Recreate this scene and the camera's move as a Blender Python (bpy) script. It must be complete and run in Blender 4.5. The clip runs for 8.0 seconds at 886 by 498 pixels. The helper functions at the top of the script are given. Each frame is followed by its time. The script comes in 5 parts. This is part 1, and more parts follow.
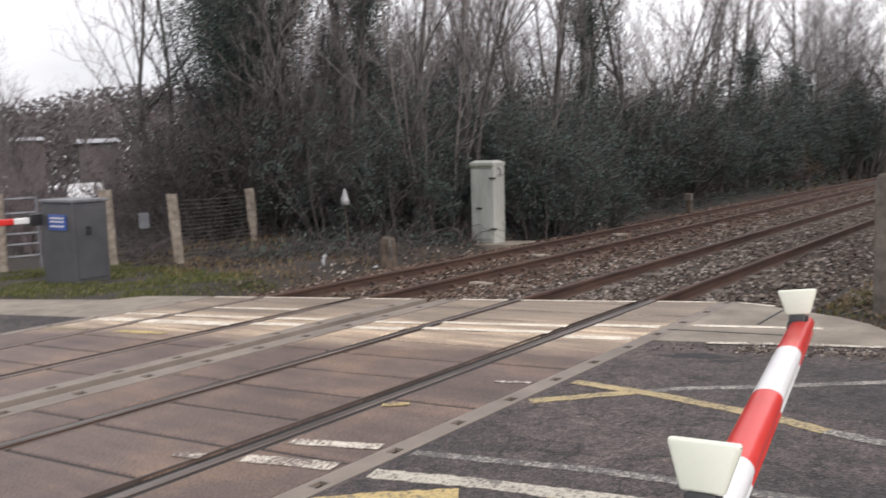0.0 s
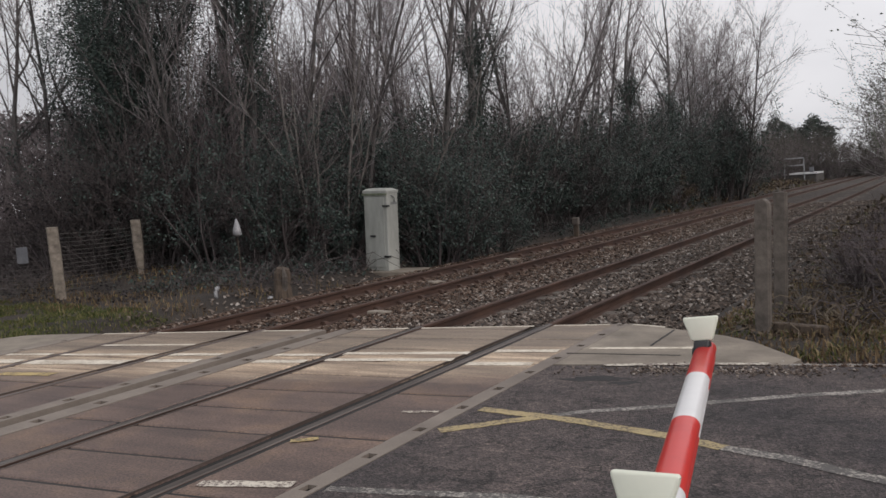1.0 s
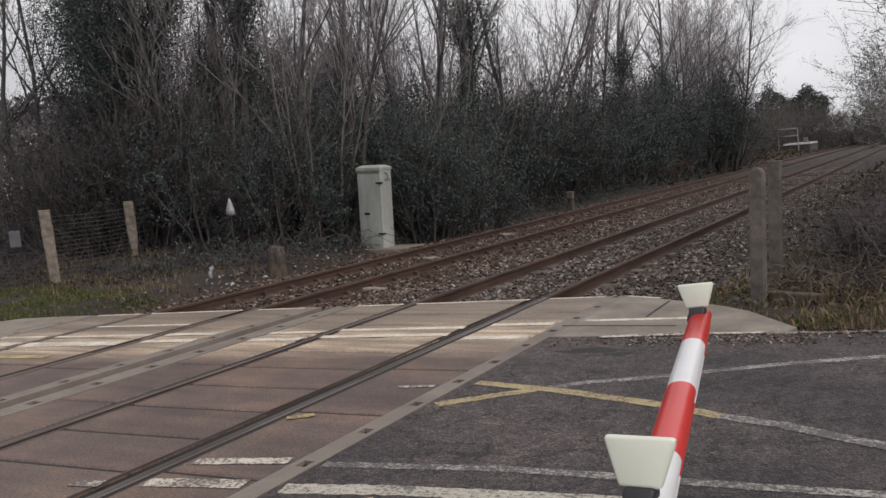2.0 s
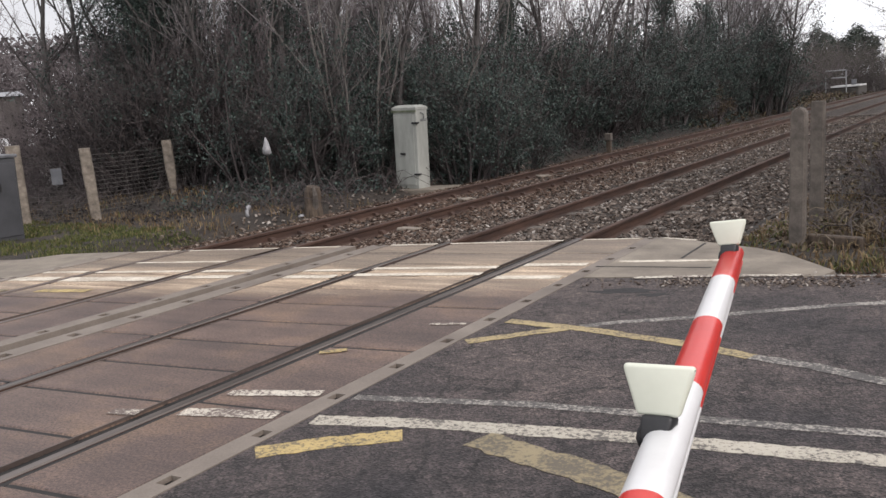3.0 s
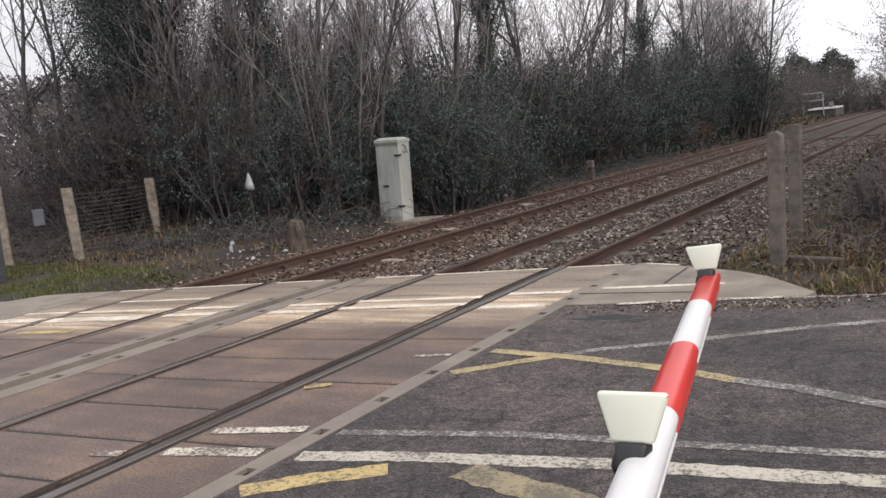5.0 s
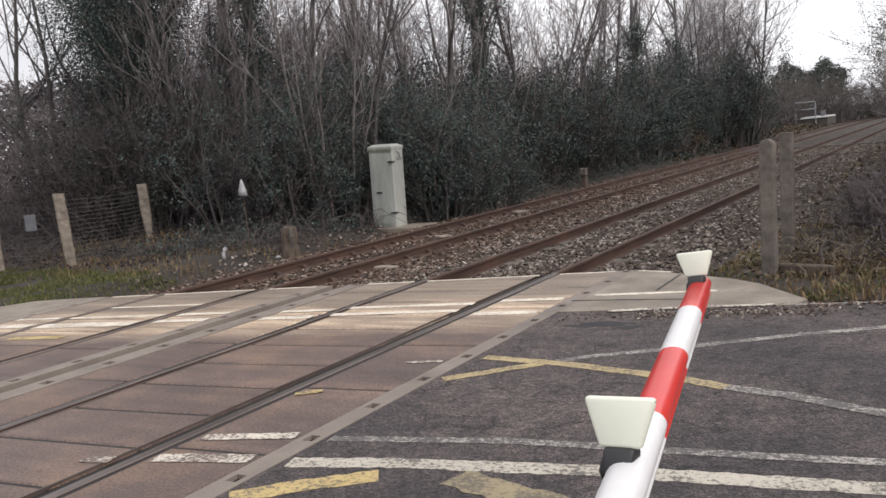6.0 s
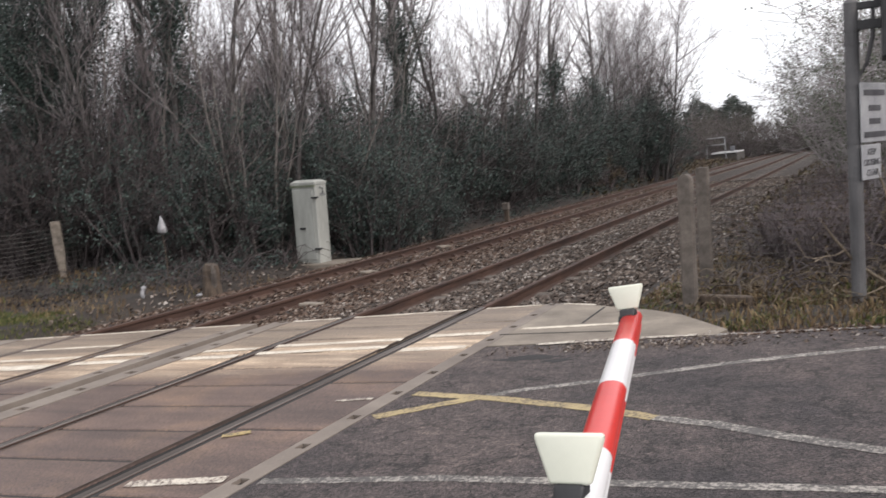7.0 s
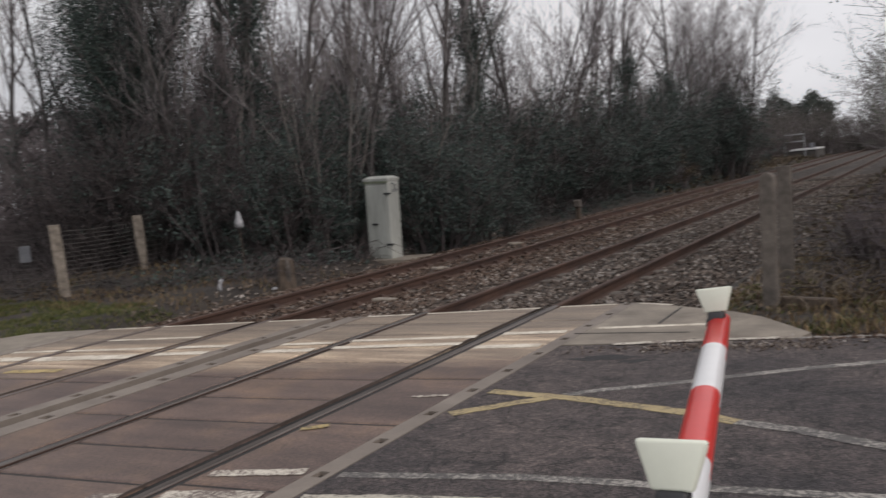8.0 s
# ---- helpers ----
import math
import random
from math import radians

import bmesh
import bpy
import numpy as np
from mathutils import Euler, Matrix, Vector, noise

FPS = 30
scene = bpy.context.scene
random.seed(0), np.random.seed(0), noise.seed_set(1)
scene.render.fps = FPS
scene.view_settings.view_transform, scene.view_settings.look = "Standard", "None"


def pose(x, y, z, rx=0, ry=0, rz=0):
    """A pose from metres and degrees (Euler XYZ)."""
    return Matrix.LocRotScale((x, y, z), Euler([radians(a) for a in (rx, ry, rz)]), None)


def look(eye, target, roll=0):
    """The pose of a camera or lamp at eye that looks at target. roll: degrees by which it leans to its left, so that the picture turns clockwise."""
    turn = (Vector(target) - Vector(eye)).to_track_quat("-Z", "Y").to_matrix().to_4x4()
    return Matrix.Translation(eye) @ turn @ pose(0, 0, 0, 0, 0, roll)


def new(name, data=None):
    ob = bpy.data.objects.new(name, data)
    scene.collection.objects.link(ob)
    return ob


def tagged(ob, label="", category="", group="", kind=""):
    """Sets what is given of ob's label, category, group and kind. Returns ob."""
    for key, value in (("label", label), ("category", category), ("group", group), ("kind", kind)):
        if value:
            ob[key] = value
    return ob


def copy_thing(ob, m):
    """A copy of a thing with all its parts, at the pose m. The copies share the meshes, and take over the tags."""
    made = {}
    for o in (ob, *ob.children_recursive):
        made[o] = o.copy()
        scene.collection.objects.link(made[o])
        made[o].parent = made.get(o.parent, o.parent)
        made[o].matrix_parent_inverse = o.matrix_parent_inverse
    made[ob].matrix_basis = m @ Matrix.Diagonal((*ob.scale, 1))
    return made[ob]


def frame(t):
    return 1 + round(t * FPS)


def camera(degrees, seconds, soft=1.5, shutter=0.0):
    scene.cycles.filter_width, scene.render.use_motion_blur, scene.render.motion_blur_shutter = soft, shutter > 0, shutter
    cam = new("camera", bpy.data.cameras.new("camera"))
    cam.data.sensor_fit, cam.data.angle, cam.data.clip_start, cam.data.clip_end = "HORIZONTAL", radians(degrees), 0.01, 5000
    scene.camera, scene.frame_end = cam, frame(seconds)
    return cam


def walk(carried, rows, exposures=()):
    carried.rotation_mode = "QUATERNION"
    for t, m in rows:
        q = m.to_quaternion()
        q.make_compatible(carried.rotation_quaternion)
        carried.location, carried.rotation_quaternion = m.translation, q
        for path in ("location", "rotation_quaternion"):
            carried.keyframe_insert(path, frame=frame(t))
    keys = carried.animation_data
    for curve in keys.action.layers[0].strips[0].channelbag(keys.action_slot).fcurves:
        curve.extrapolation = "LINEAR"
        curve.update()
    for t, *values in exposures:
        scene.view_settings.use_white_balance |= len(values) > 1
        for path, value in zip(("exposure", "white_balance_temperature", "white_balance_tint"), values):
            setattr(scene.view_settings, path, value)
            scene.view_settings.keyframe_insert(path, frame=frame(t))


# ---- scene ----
cam = camera(52.67, 8.0, soft=1.5, shutter=0.25)
# seconds, eye, pitch, roll, yaw
PATH = [
    (0, 0.044, 0.057, 1.532, -5.01, 3.28, 36.52),
    (0.2, 0.024, 0.008, 1.564, -4.08, 4.47, 33.08),
    (0.5, -0.011, -0.055, 1.58, -3.64, 4.01, 30.63),
    (0.7, -0.027, -0.053, 1.557, -3.5, 3.59, 30.01),
    (1, -0.019, -0.036, 1.583, -3.83, 3.97, 29.38),
    (1.2, -0.027, -0.016, 1.572, -4.46, 4.68, 28.61),
    (2.3, -0.025, 0.016, 1.541, -5.81, 5.24, 29.77),
    (2.5, -0.02, 0.032, 1.522, -6.57, 5.11, 31.09),
    (2.7, -0.017, 0.024, 1.53, -7.62, 4.85, 31.6),
    (3, -0.006, 0.022, 1.522, -8.8, 4.71, 31.41),
    (3.5, 0.006, 0.015, 1.524, -9.01, 4.87, 30.33),
    (4, 0.006, 0.028, 1.511, -8.57, 5.34, 30.07),
    (4.5, 0.021, 0.029, 1.511, -7.58, 5.87, 30.04),
    (4.7, 0.022, 0.025, 1.527, -7.28, 5.98, 30.14),
    (5.8, 0.036, 0.035, 1.519, -6.45, 6.02, 30.64),
    (6, 0.032, 0.033, 1.519, -6.53, 5.83, 29.95),
    (6.5, 0.013, 0.036, 1.518, -6.15, 5.71, 27.86),
    (7, -0.011, 0.021, 1.529, -4.82, 6, 24.94),
    (7.2, -0.006, 0.011, 1.551, -3.85, 6.51, 22.5),
    (7.5, -0.039, 0.002, 1.557, -3.72, 6.07, 21.09),
    (7.7, -0.056, -0.012, 1.543, -4.26, 5.69, 23.12),
    (8, -0.062, -0.013, 1.548, -4.62, 5.74, 29.37),
]
walk(cam, [(t, pose(x, y, z, 90 + p, r, w)) for t, x, y, z, p, r, w in PATH],
     exposures=[(t, e, 6780, 18.5) for t, e in ((0.0, 0.15), (0.5, -0.25), (1.0, -0.55), (2.5, -0.45), (2.7, -0.42), (3.0, 0.0), (3.5, 0.2), (4.5, 0.12), (6.0, 0.06), (6.5, 0.05), (7.0, 0.15), (7.5, -0.5), (8.0, -0.55))])

# ---- world and sun: an overcast winter day ----
world = bpy.data.worlds.new("overcast")
scene.world = world
world.use_nodes = True
wn, wl = world.node_tree.nodes, world.node_tree.links
wn.clear()
w_out = wn.new("ShaderNodeOutputWorld")
w_bg = wn.new("ShaderNodeBackground")
w_sky = wn.new("ShaderNodeTexSky")
w_sky.sky_type, w_sky.sun_disc = "NISHITA", False
w_sky.sun_elevation, w_sky.sun_rotation = radians(32), radians(101)
w_scale = wn.new("ShaderNodeMix")
w_scale.data_type, w_scale.blend_type = "RGBA", "MULTIPLY"
w_scale.inputs["Factor"].default_value = 1.0
w_scale.inputs["B"].default_value = (0.10, 0.10, 0.10, 1)
w_sat = wn.new("ShaderNodeHueSaturation")
w_sat.inputs["Saturation"].default_value = 0.25
w_co = wn.new("ShaderNodeTexCoord")
w_map = wn.new("ShaderNodeMapping")
w_map.inputs["Scale"].default_value = (1.0, 1.0, 3.0)
w_noise = wn.new("ShaderNodeTexNoise")
w_noise.inputs["Scale"].default_value = 2.2
w_noise.inputs["Detail"].default_value = 5
w_ramp = wn.new("ShaderNodeValToRGB")
w_ramp.color_ramp.elements[0].position, w_ramp.color_ramp.elements[0].color = 0.3, (0.98, 1.07, 1.13, 1)
w_ramp.color_ramp.elements[1].position, w_ramp.color_ramp.elements[1].color = 0.7, (1.55, 1.65, 1.68, 1)
w_mix = wn.new("ShaderNodeMix")
w_mix.data_type = "RGBA"
w_mix.inputs["Factor"].default_value = 0.85
wl.new(w_sky.outputs["Color"], w_scale.inputs["A"])
wl.new(w_scale.outputs["Result"], w_sat.inputs["Color"])
wl.new(w_co.outputs["Generated"], w_map.inputs["Vector"])
wl.new(w_map.outputs["Vector"], w_noise.inputs["Vector"])
wl.new(w_noise.outputs["Fac"], w_ramp.inputs["Fac"])
wl.new(w_sat.outputs["Color"], w_mix.inputs["A"])
wl.new(w_ramp.outputs["Color"], w_mix.inputs["B"])
# the cloud is brighter on the sun's side
w_dot = wn.new("ShaderNodeVectorMath")
w_dot.operation = "DOT_PRODUCT"
w_dot.inputs[1].default_value = (0.75, -0.22, 0.62)
w_glow = wn.new("ShaderNodeMapRange")
for key, val in (("From Min", -0.9), ("From Max", 0.3), ("To Min", 0.67), ("To Max", 1.2)):
    w_glow.inputs[key].default_value = val
w_shade = wn.new("ShaderNodeMix")
w_shade.data_type, w_shade.blend_type = "RGBA", "MULTIPLY"
w_shade.inputs["Factor"].default_value = 1.0
wl.new(w_co.outputs["Generated"], w_dot.inputs[0])
wl.new(w_dot.outputs["Value"], w_glow.inputs["Value"])
wl.new(w_mix.outputs["Result"], w_shade.inputs["A"])
wl.new(w_glow.outputs["Result"], w_shade.inputs["B"])
wl.new(w_shade.outputs["Result"], w_bg.inputs["Color"])
wl.new(w_bg.outputs["Background"], w_out.inputs["Surface"])
w_bg.inputs["Strength"].default_value = 1.0
sun = new("sun", bpy.data.lights.new("sun", "SUN"))
sun.data.energy, sun.data.angle, sun.data.color = 1.45, radians(14), (1.0, 0.96, 0.9)
sun.matrix_world = look((60, -12, 38), (0, 0, 0))


# ---- materials ----
def material(name, build):
    m = bpy.data.materials.new(name)
    m.use_nodes = True
    n, l = m.node_tree.nodes, m.node_tree.links
    build(n, l, n["Principled BSDF"])
    return m


def tex(n, l, kind, scale, detail=4.0, rough=0.6, coords="Object", stretch=(1, 1, 1)):
    c = n.new("ShaderNodeTexCoord") if coords != "World" else n.new("ShaderNodeNewGeometry")
    mp = n.new("ShaderNodeMapping")
    mp.inputs["Scale"].default_value = stretch
    t = n.new("ShaderNodeTex" + kind)
    t.inputs["Scale"].default_value = scale
    if kind == "Noise":
        t.inputs["Detail"].default_value = detail
        t.inputs["Roughness"].default_value = rough
    l.new(c.outputs["Position" if coords == "World" else coords], mp.inputs["Vector"])
    l.new(mp.outputs["Vector"], t.inputs["Vector"])
    return t


def ramp(n, l, source, *stops):
    r = n.new("ShaderNodeValToRGB")
    e = r.color_ramp.elements
    while len(e) < len(stops):
        e.new(0.5)
    for s, (p, c) in zip(e, stops):
        s.position, s.color = p, (*c, 1) if len(c) == 3 else c
    l.new(source, r.inputs["Fac"])
    return r.outputs["Color"]


def blend(n, l, fac, a, b, mode="MIX"):
    x = n.new("ShaderNodeMix")
    x.data_type, x.blend_type = "RGBA", mode
    for key, val in (("Factor", fac), ("A", a), ("B", b)):
        sock = x.inputs[key] if key == "Factor" else [s for s in x.inputs if s.name == key and s.type == "RGBA"][0]
        if isinstance(val, (int, float)):
            sock.default_value = val
        elif isinstance(val, tuple):
            sock.default_value = (*val, 1)
        else:
            l.new(val, sock)
    return [s for s in x.outputs if s.type == "RGBA"][0]


def bump(n, l, bsdf, height, strength, distance):
    b = n.new("ShaderNodeBump")
    b.inputs["Strength"].default_value, b.inputs["Distance"].default_value = strength, distance
    l.new(height, b.inputs["Height"])
    l.new(b.outputs["Normal"], bsdf.inputs["Normal"])


def simple(name, dark, light, scale=6.0, rough=0.7, metal=0.0, grain=60.0, relief=0.3, distance=0.004, coords="Object", stretch=(1, 1, 1), random_tint=0.0, speckle=0.45, level=0.8, gloss=0.5):
    """A surface with blotches at one scale and grain at another."""
    def build(n, l, b):
        big = tex(n, l, "Noise", scale, 4, 0.6, coords, stretch)
        fine = tex(n, l, "Noise", grain, 3, 0.7, coords, stretch)
        col = ramp(n, l, big.outputs["Fac"], (0.32, dark), (0.68, light))
        col = blend(n, l, speckle, col, ramp(n, l, fine.outputs["Fac"], (0.3, (0.45, 0.45, 0.45)), (0.7, (1.0, 1.0, 1.0))), "MULTIPLY")
        if random_tint:
            info = n.new("ShaderNodeObjectInfo")
            col = blend(n, l, random_tint, col, ramp(n, l, info.outputs["Random"], (0.0, (0.45, 0.42, 0.4)), (1.0, (1.0, 1.0, 1.0))), "MULTIPLY")
        l.new(blend(n, l, 1.0, col, (level, level, level), "MULTIPLY"), b.inputs["Base Color"])
        b.inputs["Specular IOR Level"].default_value = gloss
        b.inputs["Roughness"].default_value, b.inputs["Metallic"].default_value = rough, metal
        bump(n, l, b, fine.outputs["Fac"], relief, distance)
    return material(name, build)


def island_tint(name, stops, rough=0.8, sheen=0.0, translucent=0.0):
    """Many small pieces in one mesh, each with a colour of its own."""
    def build(n, l, b):
        b.inputs["Specular IOR Level"].default_value = 0.2
        g = n.new("ShaderNodeNewGeometry")
        l.new(ramp(n, l, g.outputs["Random Per Island"], *stops), b.inputs["Base Color"])
        b.inputs["Roughness"].default_value = rough
        if sheen:
            b.inputs["Specular IOR Level"].default_value = sheen
    return material(name, build)


def build_asphalt(n, l, b):
    big = tex(n, l, "Noise", 0.55, 4, 0.6, "World")
    mid = tex(n, l, "Noise", 5.0, 5, 0.7, "World")
    grit = tex(n, l, "Voronoi", 95.0, coords="World")
    crack = tex(n, l, "Voronoi", 2.6, coords="World")
    crack.feature = "DISTANCE_TO_EDGE"
    warp = tex(n, l, "Noise", 3.0, 5, 0.7, "World")
    wv = n.new("ShaderNodeVectorMath")
    wv.operation = "MULTIPLY_ADD"
    l.new(warp.outputs["Color"], wv.inputs[0])
    wv.inputs[1].default_value = (0.5, 0.5, 0.5)
    gp = n.new("ShaderNodeNewGeometry")
    l.new(gp.outputs["Position"], wv.inputs[2])
    l.new(wv.outputs["Vector"], crack.inputs["Vector"])
    col = ramp(n, l, big.outputs["Fac"], (0.36, (0.038, 0.036, 0.04)), (0.62, (0.112, 0.098, 0.093)))
    col = blend(n, l, 0.6, col, ramp(n, l, mid.outputs["Fac"], (0.35, (0.36, 0.36, 0.38)), (0.62, (1.3, 1.25, 1.2))), "MULTIPLY")
    col = blend(n, l, 0.85, col, ramp(n, l, grit.outputs["Color"], (0.15, (0.25, 0.25, 0.26)), (0.55, (0.9, 0.88, 0.88)), (0.95, (2.1, 2.0, 1.95))), "MULTIPLY")
    ravel = tex(n, l, "Noise", 17.0, 5, 0.75, "World")
    col = blend(n, l, 0.55, col, ramp(n, l, ravel.outputs["Fac"], (0.42, (0.42, 0.41, 0.42)), (0.58, (1.3, 1.27, 1.25))), "MULTIPLY")
    line = ramp(n, l, crack.outputs["Distance"], (0.0, (0.2, 0.2, 0.21)), (0.015, (0.35, 0.35, 0.35)), (0.045, (1, 1, 1)))
    keep = ramp(n, l, warp.outputs["Fac"], (0.44, (1, 1, 1)), (0.54, (0, 0, 0)))
    col = blend(n, l, 1.0, col, blend(n, l, keep, line, (1.0, 1.0, 1.0)), "MULTIPLY")
    l.new(blend(n, l, 1.0, col, (0.93, 0.87, 0.87), "MULTIPLY"), b.inputs["Base Color"])
    b.inputs["Roughness"].default_value = 0.8
    bump(n, l, b, grit.outputs["Distance"], 0.9, 0.012)


def build_deck(n, l, b):
    """Rubber-and-concrete crossing panels: rust-brown where vehicles run, chalky on the footway strip."""
    g = n.new("ShaderNodeNewGeometry")
    dot = n.new("ShaderNodeVectorMath")
    dot.operation = "DOT_PRODUCT"
    l.new(g.outputs["Position"], dot.inputs[0])
    dot.inputs[1].default_value = (-0.17, 1.0, 0.0)
    edge = tex(n, l, "Noise", 1.6, 5, 0.65, "World", (0.35, 1.4, 1))
    add = n.new("ShaderNodeMath")
    add.operation = "MULTIPLY_ADD"
    l.new(edge.outputs["Fac"], add.inputs[0])
    add.inputs[1].default_value = 0.9
    l.new(dot.outputs["Value"], add.inputs[2])
    rng = n.new("ShaderNodeMapRange")
    rng.inputs["From Min"].default_value, rng.inputs["From Max"].default_value = 7.25, 7.75
    l.new(add.outputs["Value"], rng.inputs["Value"])
    blot = tex(n, l, "Noise", 1.1, 5, 0.65, "World")
    streak = tex(n, l, "Noise", 2.0, 5, 0.65, "World", (0.5, 3.5, 1))
    grit = tex(n, l, "Noise", 62.0, 3, 0.8, "World")
    info = n.new("ShaderNodeObjectInfo")
    dark = ramp(n, l, blot.outputs["Fac"], (0.3, (0.10, 0.076, 0.071)), (0.5, (0.152, 0.114, 0.103)), (0.7, (0.25, 0.178, 0.13)))
    dark = blend(n, l, 0.6, dark, ramp(n, l, info.outputs["Random"], (0.0, (0.55, 0.55, 0.6)), (1.0, (1.0, 1.0, 1.0))), "MULTIPLY")
    pale = ramp(n, l, streak.outputs["Fac"], (0.3, (0.22, 0.18, 0.145)), (0.5, (0.40, 0.335, 0.265)), (0.66, (0.62, 0.54, 0.43)))
    rng2 = n.new("ShaderNodeMapRange")
    rng2.inputs["From Min"].default_value, rng2.inputs["From Max"].default_value = 8.6, 9.0
    l.new(add.outputs["Value"], rng2.inputs["Value"])
    far = ramp(n, l, streak.outputs["Fac"], (0.3, (0.18, 0.155, 0.13)), (0.7, (0.31, 0.27, 0.225)))
    pale = blend(n, l, rng2.outputs["Result"], pale, far)
    col = blend(n, l, rng.outputs["Result"], dark, pale)
    col = blend(n, l, 0.7, col, ramp(n, l, grit.outputs["Fac"], (0.36, (0.22, 0.22, 0.22)), (0.64, (1.6, 1.57, 1.55))), "MULTIPLY")
    scuff = tex(n, l, "Noise", 0.9, 6, 0.7, "World", (0.25, 3.2, 1))
    col = blend(n, l, 0.55, col, ramp(n, l, scuff.outputs["Fac"], (0.38, (0.55, 0.54, 0.56)), (0.62, (1.25, 1.2, 1.15))), "MULTIPLY")
    l.new(blend(n, l, 1.0, col, (0.89, 0.82, 0.755), "MULTIPLY"), b.inputs["Base Color"])
    b.inputs["Roughness"].default_value = 0.62
    bump(n, l, b, grit.outputs["Fac"], 0.35, 0.003)


def worn_paint(name, colour, under, wear):
    """Road paint worn through in patches and along cracks."""
    def build(n, l, b):
        big = tex(n, l, "Noise", 3.0, 6, 0.75, "World")
        fine = tex(n, l, "Noise", 38.0, 4, 0.8, "World")
        m = n.new("ShaderNodeMath")
        m.operation = "MULTIPLY_ADD"
        l.new(fine.outputs["Fac"], m.inputs[0])
        m.inputs[1].default_value = 0.9
        half = n.new("ShaderNodeMath")
        half.operation = "MULTIPLY"
        half.inputs[1].default_value = 0.55
        l.new(big.outputs["Fac"], half.inputs[0])
        l.new(half.outputs["Value"], m.inputs[2])
        fac = ramp(n, l, m.outputs["Value"], (wear - 0.265, (0, 0, 0)), (wear - 0.185, (1, 1, 1)))
        tone = blend(n, l, 0.5, colour, ramp(n, l, big.outputs["Fac"], (0.3, (0.55, 0.53, 0.5)), (0.7, (1, 1, 1))), "MULTIPLY")
        l.new(blend(n, l, 1.0, blend(n, l, fac, under, tone), (0.85, 0.83, 0.81), "MULTIPLY"), b.inputs["Base Color"])
        b.inputs["Roughness"].default_value = 0.75
        bump(n, l, b, fine.outputs["Fac"], 0.4, 0.003)
    return material(name, build)


ASPHALT = material("asphalt", build_asphalt)
DECK = material("crossing_panel", build_deck)
BEAM = simple("edge_beam", (0.19, 0.155, 0.13), (0.31, 0.262, 0.22), 1.5, 0.7, 0, 90, 0.3, 0.003, "World")
CONCRETE = simple("pale_concrete", (0.19, 0.16, 0.13), (0.36, 0.31, 0.25), 2.2, 0.85, 0, 70, 0.35, 0.004, "World")
POST_CONCRETE = simple("weathered_concrete", (0.085, 0.072, 0.062), (0.205, 0.175, 0.15), 7.0, 0.9, 0, 60, 0.5, 0.006)
OLD_POST = simple("lichened_post", (0.15, 0.125, 0.10), (0.39, 0.335, 0.275), 8.0, 0.9, 0, 50, 0.5, 0.006)
TAR = simple("old_tar", (0.016, 0.015, 0.016), (0.036, 0.033, 0.034), 9.0, 0.85, 0, 90, 0.6, 0.006, "World")
# distance haze is mixed into this wood's paler purple-grey colour
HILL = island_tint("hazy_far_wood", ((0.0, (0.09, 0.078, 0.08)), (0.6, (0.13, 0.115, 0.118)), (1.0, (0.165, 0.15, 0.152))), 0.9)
FAR_BRUSH = island_tint("far_brown_brush", ((0.0, (0.05, 0.047, 0.043)), (0.6, (0.078, 0.075, 0.064)), (1.0, (0.11, 0.106, 0.085))), 0.9)
# near-black filler: the shade of panel gaps and pockets is in its colour
GAP_SHADE = simple("dark_filler", (0.006, 0.005, 0.0045), (0.016, 0.013, 0.012), 4.0, 0.95, 0, 60, 0.5, 0.01, "World")
RUST = simple("rusty_rail_side", (0.046, 0.025, 0.019), (0.115, 0.06, 0.041), 3.0, 0.85, 0.1, 60, 0.4, 0.003, "World", (3, 0.4, 3))
SHINE = simple("running_surface", (0.08, 0.064, 0.056), (0.21, 0.178, 0.16), 2.0, 0.4, 0.8, 40, 0.15, 0.001, "World", (6, 0.3, 1), level=1.0)
SHINE_FAR = simple("dull_running_surface", (0.10, 0.075, 0.065), (0.21, 0.165, 0.145), 2.0, 0.5, 0.5, 40, 0.15, 0.001, "World", (6, 0.3, 1))
SLEEPER = simple("sleeper", (0.08, 0.065, 0.055), (0.2, 0.17, 0.145), 4.0, 0.9, 0, 50, 0.5, 0.006, "World")
BALLAST = simple("ballast_bed", (0.026, 0.019, 0.015), (0.075, 0.055, 0.043), 14.0, 0.95, 0, 45, 1.0, 0.03, "World")
STONES_BROWN = island_tint("rusty_stones", ((0.0, (0.035, 0.022, 0.017)), (0.5, (0.085, 0.056, 0.042)), (0.85, (0.14, 0.10, 0.078)), (1.0, (0.30, 0.255, 0.22))), 0.9)
STONES_GREY = island_tint("grey_stones", ((0.0, (0.041, 0.032, 0.027)), (0.5, (0.110, 0.086, 0.072)), (0.85, (0.19, 0.156, 0.132)), (1.0, (0.36, 0.33, 0.30))), 0.9)
SOIL = simple("winter_ground", (0.022, 0.017, 0.014), (0.056, 0.043, 0.033), 0.9, 0.95, 0, 12, 0.8, 0.05, "World")
GRASS = island_tint("grass_blades", ((0.0, (0.035, 0.045, 0.013)), (0.5, (0.07, 0.085, 0.024)), (0.8, (0.105, 0.105, 0.037)), (1.0, (0.2, 0.165, 0.085))), 0.7)
DRY_GRASS = island_tint("dead_grass", ((0.0, (0.055, 0.037, 0.021)), (0.5, (0.13, 0.088, 0.05)), (0.85, (0.24, 0.172, 0.10)), (1.0, (0.09, 0.10, 0.03))), 0.8)
BARK = simple("grey_bark", (0.065, 0.059, 0.058), (0.19, 0.172, 0.165), 3.0, 0.9, 0, 30, 0.6, 0.01, "Object", (4, 4, 0.7), 0.4)
